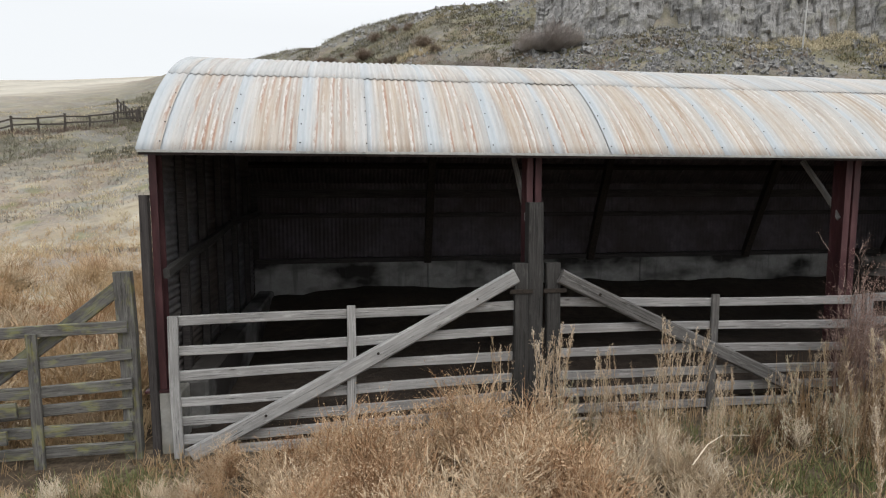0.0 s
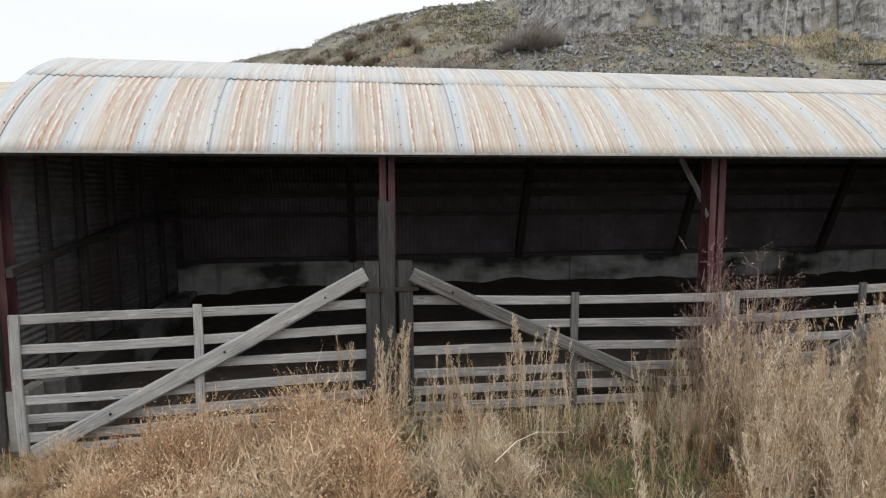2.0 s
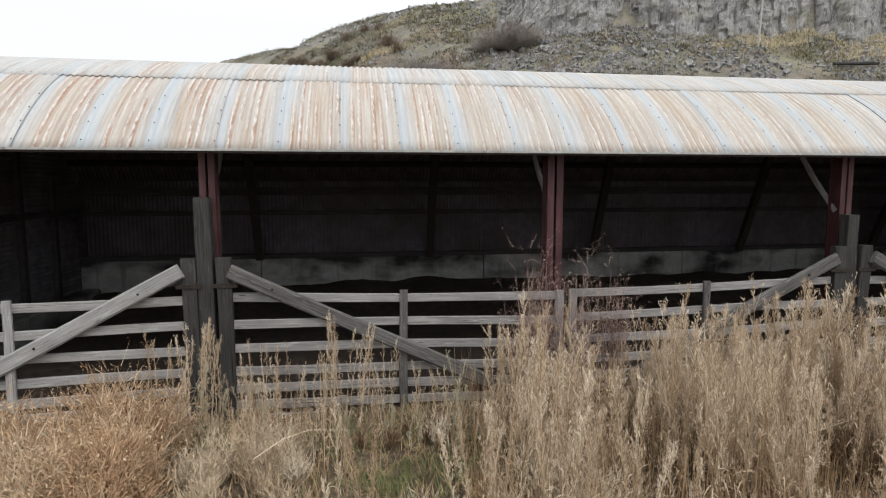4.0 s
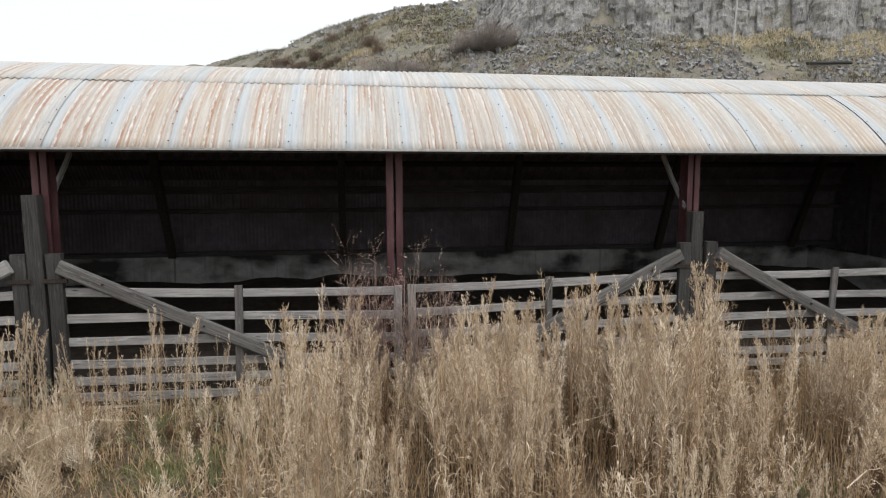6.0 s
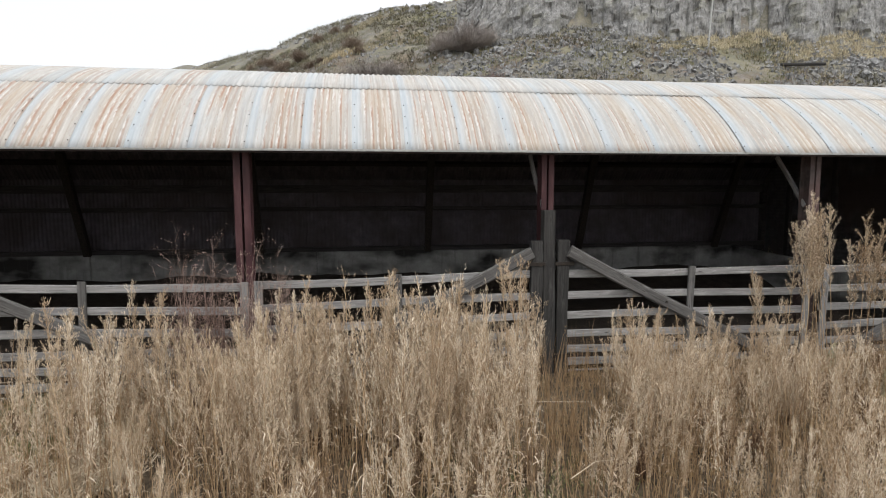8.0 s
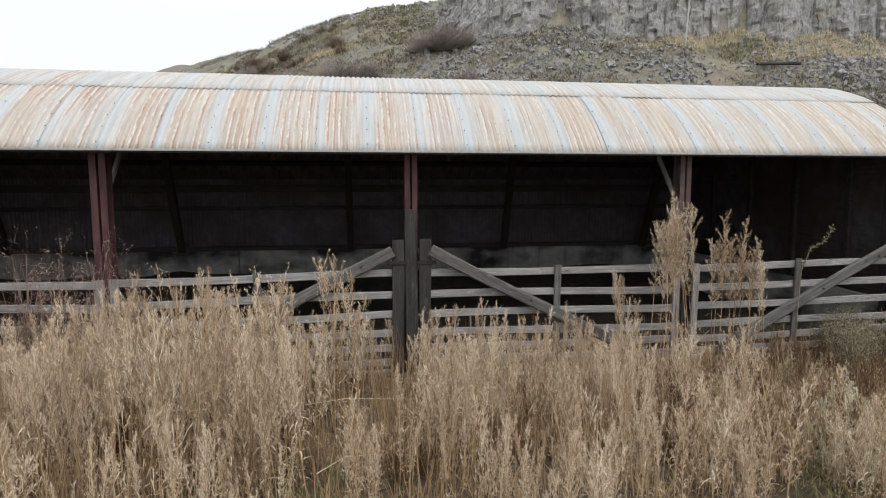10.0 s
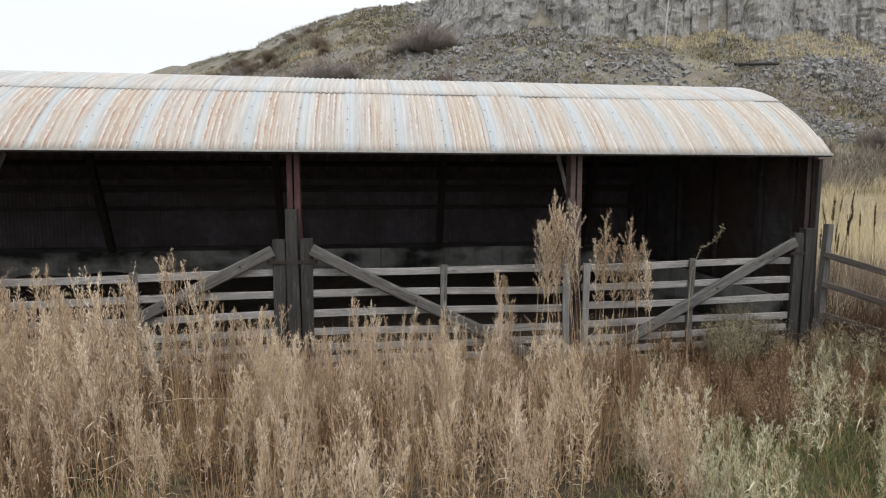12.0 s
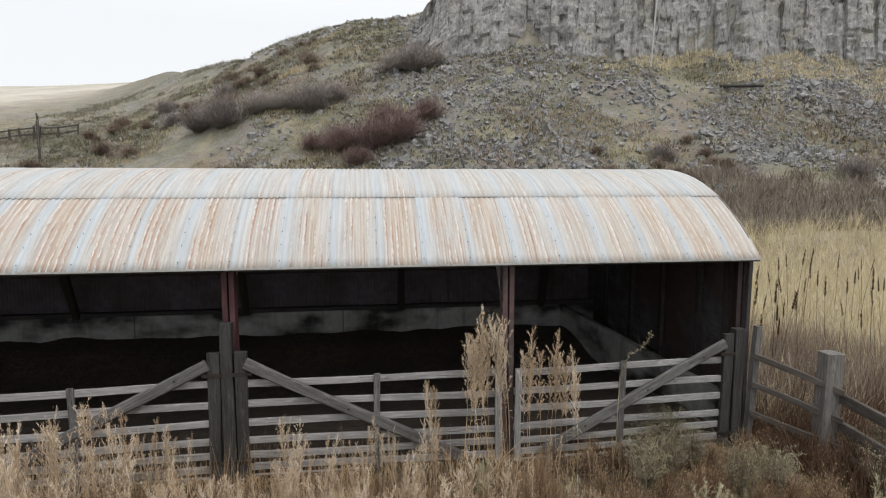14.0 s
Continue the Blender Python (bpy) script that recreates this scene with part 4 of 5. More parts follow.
def tall_weed(rseed, n, h0, h1, spread, stalk, fluff, label, name="dry_weed", **kw):
    ob = thing(name, label, "weed")
    r = random.Random(rseed)
    for i in range(n):
        st, pl = Plant(rseed * 31 + i), Plant(rseed * 37 + i)
        plume_stem(st, pl, r.uniform(h0, h1), **kw)
        s_ = new("stalk", st.mesh("stalk", stalk))
        s_.parent = ob
        a, d = r.uniform(0, 6.28), spread * math.sqrt(r.random())
        s_.location = (math.cos(a) * d, math.sin(a) * d, 0)
        p_ = new("seed_head", pl.mesh("seed_head", fluff))
        p_.parent = s_
        p_["kind"] = "stuff"
    return ob


def bush(rseed, radius, height, twigs, material, label, name, category, depth=2, width=0.007, seeds=0, leaf=None, curl=0.25, low=0.25):
    """A rounded bush of many forking twigs, with an uneven outline."""
    pl, lf = Plant(rseed), Plant(rseed + 900)
    r = pl.r
    for i in range(twigs):
        a = r.uniform(0, 6.28)
        el = r.uniform(low, 1.5)
        k = r.uniform(0.65, 1.08)
        base = (r.uniform(-0.12, 0.12) * radius, r.uniform(-0.12, 0.12) * radius, 0)
        end = (math.cos(a) * math.cos(el) * radius * k, math.sin(a) * math.cos(el) * radius * k, math.sin(el) * height * k)
        pts = []
        for t in (0, 0.3, 0.6, 1):
            w = curl * radius * t * (1 - t)
            pts.append((base[0] + (end[0] - base[0]) * t + r.uniform(-w, w), base[1] + (end[1] - base[1]) * t + r.uniform(-w, w), end[2] * (t ** 0.8)))
        pl.blade(pts, width, r.uniform(0, 3.14))
        for d in range(depth):
            t = r.uniform(0.35, 0.95)
            j = min(2, int(t * 3))
            p = pts[j]
            q = pts[j + 1]
            f = r.random()
            p = tuple(p[c] + (q[c] - p[c]) * f for c in range(3))
            a2 = a + r.uniform(-1.3, 1.3)
            tw = bent(p, a2, radius * r.uniform(0.15, 0.42), r.uniform(0.2, 1.3), r.uniform(-0.2, 0.5), 2)
            pl.blade(tw, width * 0.65, r.uniform(0, 3.14))
            for k2 in range(seeds):
                e = tw[r.randint(1, 2)]
                lf.seed([c + r.uniform(-0.02, 0.02) for c in e], 0.02 * r.uniform(0.6, 1.4), 1.0)
    ob = thing(name, label, category)
    s_ = new("crown", pl.mesh("crown", material))
    s_.parent = ob
    if lf.v:
        l_ = new("foliage", lf.mesh("foliage", leaf or material))
        l_.parent = ob
    return ob


HOLLOW = (5.48, -1.95, 0.66)                 # a bare damp hollow, with low green growth only


def scatter(kinds, spots, group):
    """Each spot (x, y, scale) takes one of the kinds in turn; the first use of a kind is the model itself."""
    used = set()
    spots = [p for p in spots if math.hypot(p[0] - HOLLOW[0], p[1] - HOLLOW[1]) > HOLLOW[2] + 0.12 * math.sin(9 * p[0])]
    for i, (x, y, sc) in enumerate(spots):
        k = r2.randrange(len(kinds)) if i >= len(kinds) else i
        m = pose(x, y, ground_z(x, y) - 0.01, r2.uniform(-4, 4), r2.uniform(-4, 4), r2.uniform(0, 360))
        if k in used:
            ob = copy_thing(kinds[k], m)
        else:
            ob = kinds[k]
            used.add(k)
            ob.matrix_basis = m
        ob.scale = (sc * r2.uniform(0.92, 1.1), sc * r2.uniform(0.92, 1.1), sc)
        ob["group"] = group


def grass_field(name, label, spots, material, rseed, width, curl=0.5, category="grass", blades=7, spread=0.06, rises=(0.75, 1.5)):
    """Tufts of curved blades: spots are (x, y, length)."""
    pl = Plant(rseed)
    r = pl.r
    for x, y, ln in spots:
        z = ground_z(x, y) - 0.02
        for b in range(blades):
            a = r.uniform(0, 6.28)
            px, py = x + r.uniform(-spread, spread), y + r.uniform(-spread, spread)
            rise = r.uniform(*rises)
            pl.blade(bent((px, py, z), a, ln * r.uniform(0.6, 1.15), rise, curl * r.uniform(0.1, 1.0), 2 if width > 0.0085 else 3), width * r.uniform(0.7, 1.3), r.uniform(0, 3.14))
    return tagged(new(name, pl.mesh(name, material)), label, category, kind="stuff")


# ---------------------------------------------------------------- weeds before the shed
TALL_SHAPES = (dict(branches=18, reach=0.13, full=0.52), dict(branches=20, reach=0.17, full=0.56, el0=1.2), dict(branches=18, reach=0.11, full=0.46, el0=1.3),
               dict(branches=20, reach=0.15, full=0.6), dict(branches=16, reach=0.21, full=0.6, el0=1.15), dict(branches=14, reach=0.24, full=0.62, el0=1.08),
               dict(branches=14, reach=0.18, full=0.5, seeds=9, el0=1.1), dict(branches=22, reach=0.16, full=0.68))
tall = [tall_weed(100 + i, 5, 0.75, 1.3, 0.22, STALK, PLUME, "tall dry tan weed with feathery seed heads", **TALL_SHAPES[i]) for i in range(8)]
spots = []
while len(spots) < 122:                      # the high stand, a few steps before the gates
    x, y = r2.uniform(6.3, 11.3), r2.uniform(-3.15, -1.35)
    if fbm(x, y, 0.9, 2, 91.0) < 0.0 or (x < 7.4 and r2.random() < 0.45) or (x > 9.6 and r2.random() < 0.45):
        continue
    spots.append((x, y, r2.uniform(0.72, 1.1) * (1.2 if r2.random() < 0.16 else 1.0)))
while len(spots) < 166:                      # lower towards the last gates
    x, y = r2.uniform(11.0, 14.3), r2.uniform(-2.9, -0.9)
    if fbm(x, y, 1.0, 2, 91.0) < -0.02:
        continue
    spots.append((x, y, r2.uniform(0.55, 0.86)))
while len(spots) < 216:                      # the ragged front of the stand
    x, y = r2.uniform(6.2, 14.2), r2.uniform(-4.1, -3.0)
    spots.append((x, y, r2.uniform(0.45, 0.72)))
spots += [(r2.uniform(6.6, 10.7), r2.uniform(-1.3, -0.4), r2.uniform(0.5, 0.85)) for _ in range(26)]
spots += [(r2.uniform(5.0, 6.4), r2.uniform(-2.9, -2.1), r2.uniform(0.7, 1.0)) for _ in range(5)]
spots += [(r2.uniform(11.2, 13.9), r2.uniform(-0.9, -0.38), r2.uniform(0.5, 0.75)) for _ in range(8)]
spots += [(r2.uniform(8.3, 10.7), r2.uniform(-2.1, -1.6), r2.uniform(1.16, 1.32)) for _ in range(9)]
scatter(tall, spots, "tall dry weeds before the shed")

broad = [tall_weed(130 + i, 5, 0.55, 0.95, 0.2, STALK, PLUME, "broad pale feathery dry weed in the yard", name="broad_weed", branches=20, reach=0.28, full=0.75, seeds=20, el0=1.02) for i in range(3)]
spots = [(r2.uniform(11.4, 14.2), r2.uniform(-4.0, -1.6), r2.uniform(0.7, 1.1)) for _ in range(34)]
spots += [(r2.uniform(6.9, 11.0), r2.uniform(-3.6, -1.0), r2.uniform(0.7, 1.1)) for _ in range(16)]
scatter(broad, spots, "broad pale weeds in the yard")

slim = [tall_weed(160 + i, 4, 0.75, 1.15, 0.13, STALK, PLUME, "slender dry weed stalk standing against the gate", name="slender_weed", branches=15, reach=0.13, full=0.6, seeds=16, el0=1.25) for i in range(4)]
spots = [(3.75 + r2.uniform(-0.2, 0.2), -0.45, 1.08), (3.62, -0.55, 1.0)]
while len(spots) < 46:
    x, y = r2.uniform(3.1, 6.9), -0.3 - 1.3 * r2.random() ** 1.5
    spots.append((x, y, r2.uniform(0.55, 1.02) * (1 if y > -0.8 else 0.7)))
while len(spots) < 57:
    spots.append((r2.uniform(14.2, 16.4), r2.uniform(-2.6, -0.6), r2.uniform(0.45, 0.75)))
scatter(slim, spots, "slender weeds at the gates")

giant = [tall_weed(190 + i, 4, 1.7, 2.15, 0.1, STALK, PLUME, "very tall pale dry weed with feathery plumes", name="plume_weed", branches=28, reach=0.155, full=0.45, seeds=34, size=0.034, r0=0.005, bow=0.16, el0=1.12, husk=0.1) for i in range(3)]
scatter(giant, [(13.98, -0.6, 1.05), (14.2, -0.65, 0.97), (14.5, -0.6, 0.99), (14.82, -0.65, 0.94), (15.1, -0.6, 0.9), (15.4, -0.55, 0.78), (13.55, -0.55, 0.62)], "very tall weeds at the gate")

kochia = [bush(220 + i, 0.42, 0.62, 105, KOCHIA, "rust-orange dried bushy weed", "tumbleweed", "weed", 6, 0.0075, 1, KOCHIA, 1.0) for i in range(4)]
spots = []
while len(spots) < 62:
    x, y = r2.uniform(0.3, 3.5), r2.uniform(-2.5, -0.42)
    spots.append((x, y, (0.45 + 0.72 * smooth01((x - 0.2) / 2.2)) * r2.uniform(0.75, 1.15)))
spots += [(4.25, -0.95, 0.85), (4.1, -1.1, 0.7), (5.3, -2.2, 0.6), (6.1, -2.3, 0.6)]
scatter(kochia, spots, "orange weeds before the first gate")

dock = [bush(250 + i, 0.55, 1.8, 56, DOCK, "dark red-brown branching dock weed", "dock_weed", "weed", 6, 0.0085, 7, DOCK, 0.5, 0.8) for i in range(2)]
scatter(dock, [(6.85, -0.55, 1.0), (7.15, -0.5, 0.95), (7.5, -0.5, 0.93), (7.85, -0.5, 0.88)], "dark weeds at the gate ends")

pale = [bush(270 + i, 0.36, 0.5, 85, PALE, "bleached pale curling dry grass tussock", "grass_tussock", "grass", 3, 0.0095, 0, None, 1.3, 0.7) for i in range(4)]
spots = [(r2.uniform(-1.6, 0.6), r2.uniform(-1.5, -0.62), r2.uniform(0.3, 0.6)) for _ in range(30)]
while len(spots) < 88:
    x, y = r2.uniform(3.7, 7.0), r2.uniform(-3.2, -1.0)
    spots.append((x, y, r2.uniform(0.55, 1.0)))
while len(spots) < 102:
    spots.append((r2.uniform(-2.2, 0.7), r2.uniform(-2.4, -1.0), r2.uniform(0.4, 0.75)))
spots = [p for p in spots if not (p[0] < -0.15 and p[1] > -0.72)]
spots = [p for p in spots if not (4.85 < p[0] < 6.4 and p[1] > -2.45 and r2.random() < 0.8)]
scatter(pale, spots, "bleached tussocks")

brown = [bush(300 + i, 0.34, 0.6, 170, RUSTGRASS, "red-brown dry undergrowth beside the gate", "undergrowth", "weed", 2, 0.006, 1, TAN) for i in range(4)]
spots = []
while len(spots) < 130:
    x, y = r2.uniform(13.2, 20.5), r2.uniform(-3.0, -0.35)
    spots.append((x, y, r2.uniform(0.5, 1.0)))
while len(spots) < 180:
    spots.append((r2.uniform(6.6, 13.5), r2.uniform(-3.2, -0.5), r2.uniform(0.5, 0.95)))
spots += [(r2.uniform(4.8, 6.7), r2.uniform(-2.3, -0.7), r2.uniform(0.3, 0.55)) for _ in range(24)]
scatter(brown, spots, "red-brown undergrowth")

feather = [tall_weed(330 + i, 6, 0.42, 0.78, 0.15, STALK, PALEGREEN, "low grey-green feathery weed in the grass", name="feathery_weed", branches=16, reach=0.24, full=0.85, seeds=20, el0=1.1) for i in range(3)]
spots = []
while len(spots) < 62:
    x, y = r2.uniform(13.9, 19.5), r2.uniform(-4.4, -2.35)
    if fbm(x, y, 0.9, 2, 17.0) < -0.05 or y > -2.35 - 0.35 * max(0, 16.5 - x):
        continue
    spots.append((x, y, r2.uniform(0.6, 1.15)))
spots += [(r2.uniform(14.0, 19.8), r2.uniform(-2.3, -0.9), r2.uniform(0.5, 0.8)) for _ in range(9)]
scatter(feather, spots, "low feathery weeds")

grey = [tall_weed(345 + i, 5, 0.5, 0.85, 0.13, STALK, GREYWEED, "grey-green feathery weed before the second gate", name="grey_weed", branches=16, reach=0.16, full=0.8, seeds=19, el0=1.2) for i in range(2)]
scatter(grey, [(r2.uniform(3.4, 6.4), r2.uniform(-1.7, -0.65), r2.uniform(0.6, 0.95)) for _ in range(13)], "grey-green weeds before the second gate")
scatter([tall_weed(349, 4, 1.0, 1.4, 0.1, STALK, PLUME, "tall tan plume weed beside the gate post", name="plume_weed", branches=24, reach=0.12, full=0.72, seeds=22, el0=1.25)], [(3.7, -0.62, 0.98), (4.85, -0.55, 0.95), (5.15, -0.5, 0.85), (3.55, -0.75, 0.8)], "plume weeds at the gate post")

# grass under and between
spots = [(r2.uniform(-6, 24), r2.uniform(-13, -4.1), r2.uniform(0.1, 0.3)) for _ in range(4500)]
grass_field("yard_grass", "thin dry grass over the open yard", spots, TAN, 40, 0.009)
spots = [(r2.uniform(-3, 22), r2.uniform(-4.2, -0.15), r2.uniform(0.1, 0.34)) for _ in range(7500)]
spots += [(r2.uniform(-3.2, 0.4), r2.uniform(-1.6, -0.3), r2.uniform(0.06, 0.2)) for _ in range(420)]
spots = [p for p in spots if not (6.8 < p[0] < 14 and r2.random() < 0.35) and not (-1.5 < p[0] < -0.05 and -0.62 < p[1] and r2.random() < 0.85)]
grass_field("grass", "dry tan grass on the yard before the shed", spots, TAN, 41, 0.007)
spots = []
for cx, cy, n, rad in ((-0.3, -0.9, 160, 0.6), (0.1, -0.75, 60, 0.3), (5.2, -0.75, 110, 0.7), (5.48, -1.8, 170, 0.55), (6.3, -1.7, 80, 0.6), (4.0, -0.7, 120, 0.4), (16.9, -1.9, 420, 0.9), (15.6, -3.5, 1500, 1.5), (17.4, -3.2, 1100, 1.2), (18.2, -1.6, 200, 0.7), (15.4, -2.4, 160, 0.8), (6.4, -1.0, 120, 0.5), (9.8, -2.9, 100, 0.7)):
    for _ in range(n):
        spots.append((r2.gauss(cx, rad * 0.6), r2.gauss(cy, rad * 0.4), r2.uniform(0.1, 0.26)))
grass_field("green_grass", "patches of green grass among the weeds", [p for p in spots if p[1] < -0.3], GREEN, 42, 0.007)
spots = [(r2.uniform(6.0, 14.8), r2.uniform(-3.4, -0.35), r2.uniform(0.45, 0.9)) for _ in range(900)]
grass_field("dry_stalks", "crowded bare dry stalks among the weeds", spots, STALK, 43, 0.006, 0.06, "weed", 5, 0.1, (1.3, 1.55))

# ---------------------------------------------------------------- west field
spots = []
for _ in range(5200):
    d = r2.random() ** 1.6
    x, y = r2.uniform(-12, -0.35) * (0.4 + d), 0.15 + 22 * d
    if x > -0.35:
        continue
    spots.append((x, y, r2.uniform(0.22, 0.55)))
grass_field("field_grass", "fluffy tan dry grass in the field beyond the gate", spots, TAN, 51, 0.013, 0.7, "grass", 8, 0.1)
spots = []
for _ in range(2600):
    x, y = r2.uniform(-40, -1), r2.uniform(6, 60)
    if fbm(x, y, 0.13, 3, 30.0) < 0.05:
        continue
    spots.append((x, y, r2.uniform(0.25, 0.6)))
grass_field("sagebrush", "grey-green low sage in patches", spots, SAGE, 52, 0.035, 0.9, "shrub", 16, 0.45)
spots = []
for _ in range(5000):
    x, y = r2.uniform(-45, -1), r2.uniform(8, 70)
    if fbm(x, y, 0.13, 3, 60.0) < 0.0:
        continue
    spots.append((x, y, r2.uniform(0.2, 0.5)))
grass_field("bunch_grass", "pale bunch grass over the hillside", spots, STRAW, 53, 0.03, 0.9, "grass", 14, 0.4)

spots = []
for _ in range(2600):
    x, y = r2.uniform(-34, -1), r2.uniform(7, 46)
    if fbm(x, y, 0.17, 3, 83.0) < 0.08:
        continue
    spots.append((x, y, r2.uniform(0.2, 0.5)))
grass_field("field_brush", "red-brown low brush in patches over the field", spots, FIELDBRUSH, 54, 0.028, 0.7, "shrub", 12, 0.35)

fluffy = [bush(480 + i, 0.55, 0.55, 230, TAN, "fluffy tan dry tussock in the field", "grass_tussock", "grass", 1, 0.011, 0, None, 0.5) for i in range(3)]
fluffy += [bush(490 + i, 0.5, 0.5, 220, PALE, "bleached fluffy dry tussock in the field", "grass_tussock", "grass", 2, 0.011, 0, None, 0.5) for i in range(2)]
fluffy += [bush(495, 0.5, 0.55, 220, KOCHIA, "rust-brown dry tussock in the field", "grass_tussock", "grass", 2, 0.011, 0, None, 0.5)]
spots = []
while len(spots) < 150:
    d = r2.random() ** 1.4
    x, y = -0.7 - (2.2 + 9 * d) * r2.random(), 0.5 + 13 * d
    spots.append((x, y, r2.uniform(0.8, 1.6)))
scatter(fluffy, spots, "tussocks in the west field")

# ---------------------------------------------------------------- east meadow and slope plants
spots = []
for _ in range(17000):
    x, y = 18.4 + 24 * r2.random() ** 1.5, 0.1 + 20 * r2.random() ** 1.1
    u, w = uphill(x, y)
    if w > foot(u) + 0.3 or (x < 21.5 and y < 3 and r2.random() < 0.75):
        continue
    spots.append((x, y, r2.uniform(0.8, 1.35)))
grass_field("meadow_grass", "tall straw-coloured grass beside the shed", spots, MEADOW, 61, 0.014, 0.35, "grass", 6, 0.14)
spots = [(18.3 + 5 * r2.random() ** 1.3, r2.uniform(-3.5, 3.6), r2.uniform(0.5, 1.25)) for _ in range(3300)]
grass_field("rank_grass", "rank red-brown grass along the fence", spots, RUSTGRASS, 62, 0.01, 0.4, "grass", 6, 0.1)
spots = []
while len(spots) < 6500:
    u = r2.uniform(-24, 42)
    w = r2.uniform(foot(u), cliff_w(u) + (16 if u < -4 else 0))
    g = fbm(u, w, 0.14, 3, 44.0) + (0.55 if cliff_w(u) - 3.2 < w < cliff_w(u) - 0.3 and u > 8 else 0)
    if g < 0.12:
        continue
    spots.append((*from_uw(u, w), r2.uniform(0.2, 0.5)))
grass_field("slope_grass", "yellowed grass clumps on the stony slope", spots, SLOPESTRAW, 63, 0.04, 0.5, "grass", 8, 0.25)
spots = []
while len(spots) < 11000:
    u = r2.uniform(-50, 42) if r2.random() < 0.72 else r2.uniform(-45, -4)
    w = r2.uniform(foot(u), cliff_w(u)) if u > -4 else foot(u) + r2.uniform(0, 38)
    if fbm(u, w, 0.12, 3, 77.0) < 0.04:
        continue
    spots.append((*from_uw(u, w), r2.uniform(0.2, 0.45)))
grass_field("slope_scrub", "dull green and brown scrub on the slope", spots, SCRUB, 64, 0.045, 0.5, "shrub", 9, 0.25)

spots = []
while len(spots) < 5200:
    u = 7 + 37 * r2.random() ** 0.8
    w = cliff_w(u) + 0.2 - (2.2 + 1.6 * smooth01((u - 14) / 6) + 2.5 * smooth01((u - 22) / 5)) * r2.random()
    if fbm(u, w, 0.2, 3, 15.0) < -0.1:
        continue
    spots.append((*from_uw(u, w), r2.uniform(0.25, 0.5)))
grass_field("ledge_grass", "pale yellow grass on the ledge below the crag", spots, STRAW, 65, 0.03, 0.5, "grass", 9, 0.25)
spots = []
while len(spots) < 3000:
    u = r2.uniform(6, 44)
    w = foot(u) + r2.uniform(0.2, 7)
    if fbm(u, w, 0.2, 3, 19.0) < -0.2:
        continue
    spots.append((*from_uw(u, w), r2.uniform(0.5, 1.25)))
grass_field("foot_scrub", "grey-brown scrub along the foot of the slope", spots, FOOTBRUSH, 66, 0.035, 0.45, "shrub", 10, 0.35)

spots = []
while len(spots) < 4200:
    u = r2.uniform(-40, 44)
    w = r2.uniform(foot(u) + 4, cliff_w(u) - 0.5 + (14 if u < -6 else 0))
    if fbm(u, w, 0.15, 3, 25.0) < 0.12:
        continue
    spots.append((*from_uw(u, w), r2.uniform(0.15, 0.35)))
grass_field("olive_grass", "olive green grass in patches on the slope", spots, OLIVE, 67, 0.04, 0.6, "grass", 9, 0.3)

spots = []
while len(spots) < 3000:
    u = r2.uniform(-16, 30)
    w = r2.uniform(foot(u) + 3, cliff_w(u) - 1.5)
    if fbm(u, w, 0.17, 3, 35.0) < 0.1:
        continue
    spots.append((*from_uw(u, w), r2.uniform(0.15, 0.42)))
grass_field("brown_brush", "red-brown low brush among the stones", spots, HILLBRUSH, 68, 0.035, 0.5, "shrub", 9, 0.3)

spots = []
while len(spots) < 3600:
    x, y = r2.uniform(-28, 9), r2.uniform(36, 88)
    if fbm(x, y, 0.1, 3, 48.0) < -0.05:
        continue
    spots.append((x, y, r2.uniform(0.3, 0.75)))
grass_field("hill_sage", "grey-green sage and scrub over the hill's shoulder", spots, HILLSAGE, 69, 0.055, 0.6, "shrub", 10, 0.4)

spots = [(r2.uniform(18.6, 22.8), r2.uniform(0.2, 4.2), r2.uniform(0.9, 1.5)) for _ in range(1100)]
grass_field("rank_weeds", "tall brown withered stems behind the fence", spots, HILLBRUSH, 71, 0.009, 0.25, "weed", 6, 0.12, (1.1, 1.5))
spots = [(7.8 + r2.gauss(0, 0.8), 43.3 + r2.gauss(0, 0.6), r2.uniform(0.5, 0.9)) for _ in range(70)]
grass_field("straw_patch", "pale yellow grass patch on the hillside", spots, STRAW, 72, 0.04, 0.5, "grass", 10, 0.3)
mullein = [tall_weed(400 + i, 1, 1.6, 2.1, 0.02, DARKSTALK, DARKSTALK, "dark dry upright seed spike", "seed_spike", branches=14, reach=0.008, full=0.16, seeds=46, size=0.02, bow=0.2, r0=0.009, husk=0.3) for i in range(4)]
spots = [(19.0 + 9 * r2.random() ** 1.4, r2.uniform(1.0, 6.5), r2.uniform(0.85, 1.15)) for _ in range(70)]
scatter(mullein, spots, "dark seed spikes in the meadow")

shrub_grey = [bush(430 + i, 1.0, 1.0, 600, TWIG, "bare grey twiggy shrub on the slope", "shrub", "shrub", 4, 0.017, 0, None, 1.3) for i in range(3)]
scatter(shrub_grey, [(16.4, 36.0, 2.1), (14.9, 36.6, 1.6), (17.9, 36.4, 1.5), (3.0, 35.0, 2.2), (1.0, 36.5, 1.8), (5.2, 36.0, 1.7), (9.3, 33.8, 2.0), (8.0, 35.2, 1.6), (10.8, 34.6, 1.5), (6.6, 35.8, 1.3),
                     (28.0, 21.0, 1.0), (36.0, 17.5, 1.0), (-3.0, 44.0, 1.4), (0.5, 48.0, 1.6), (-6.0, 52.0, 1.5)], "grey shrubs on the slope")
brushy = [bush(470 + i, 0.9, 0.8, 420, HILLBRUSH, "pale brown twiggy brush on the slope", "shrub", "shrub", 4, 0.018, 0, None, 1.1) for i in range(2)]
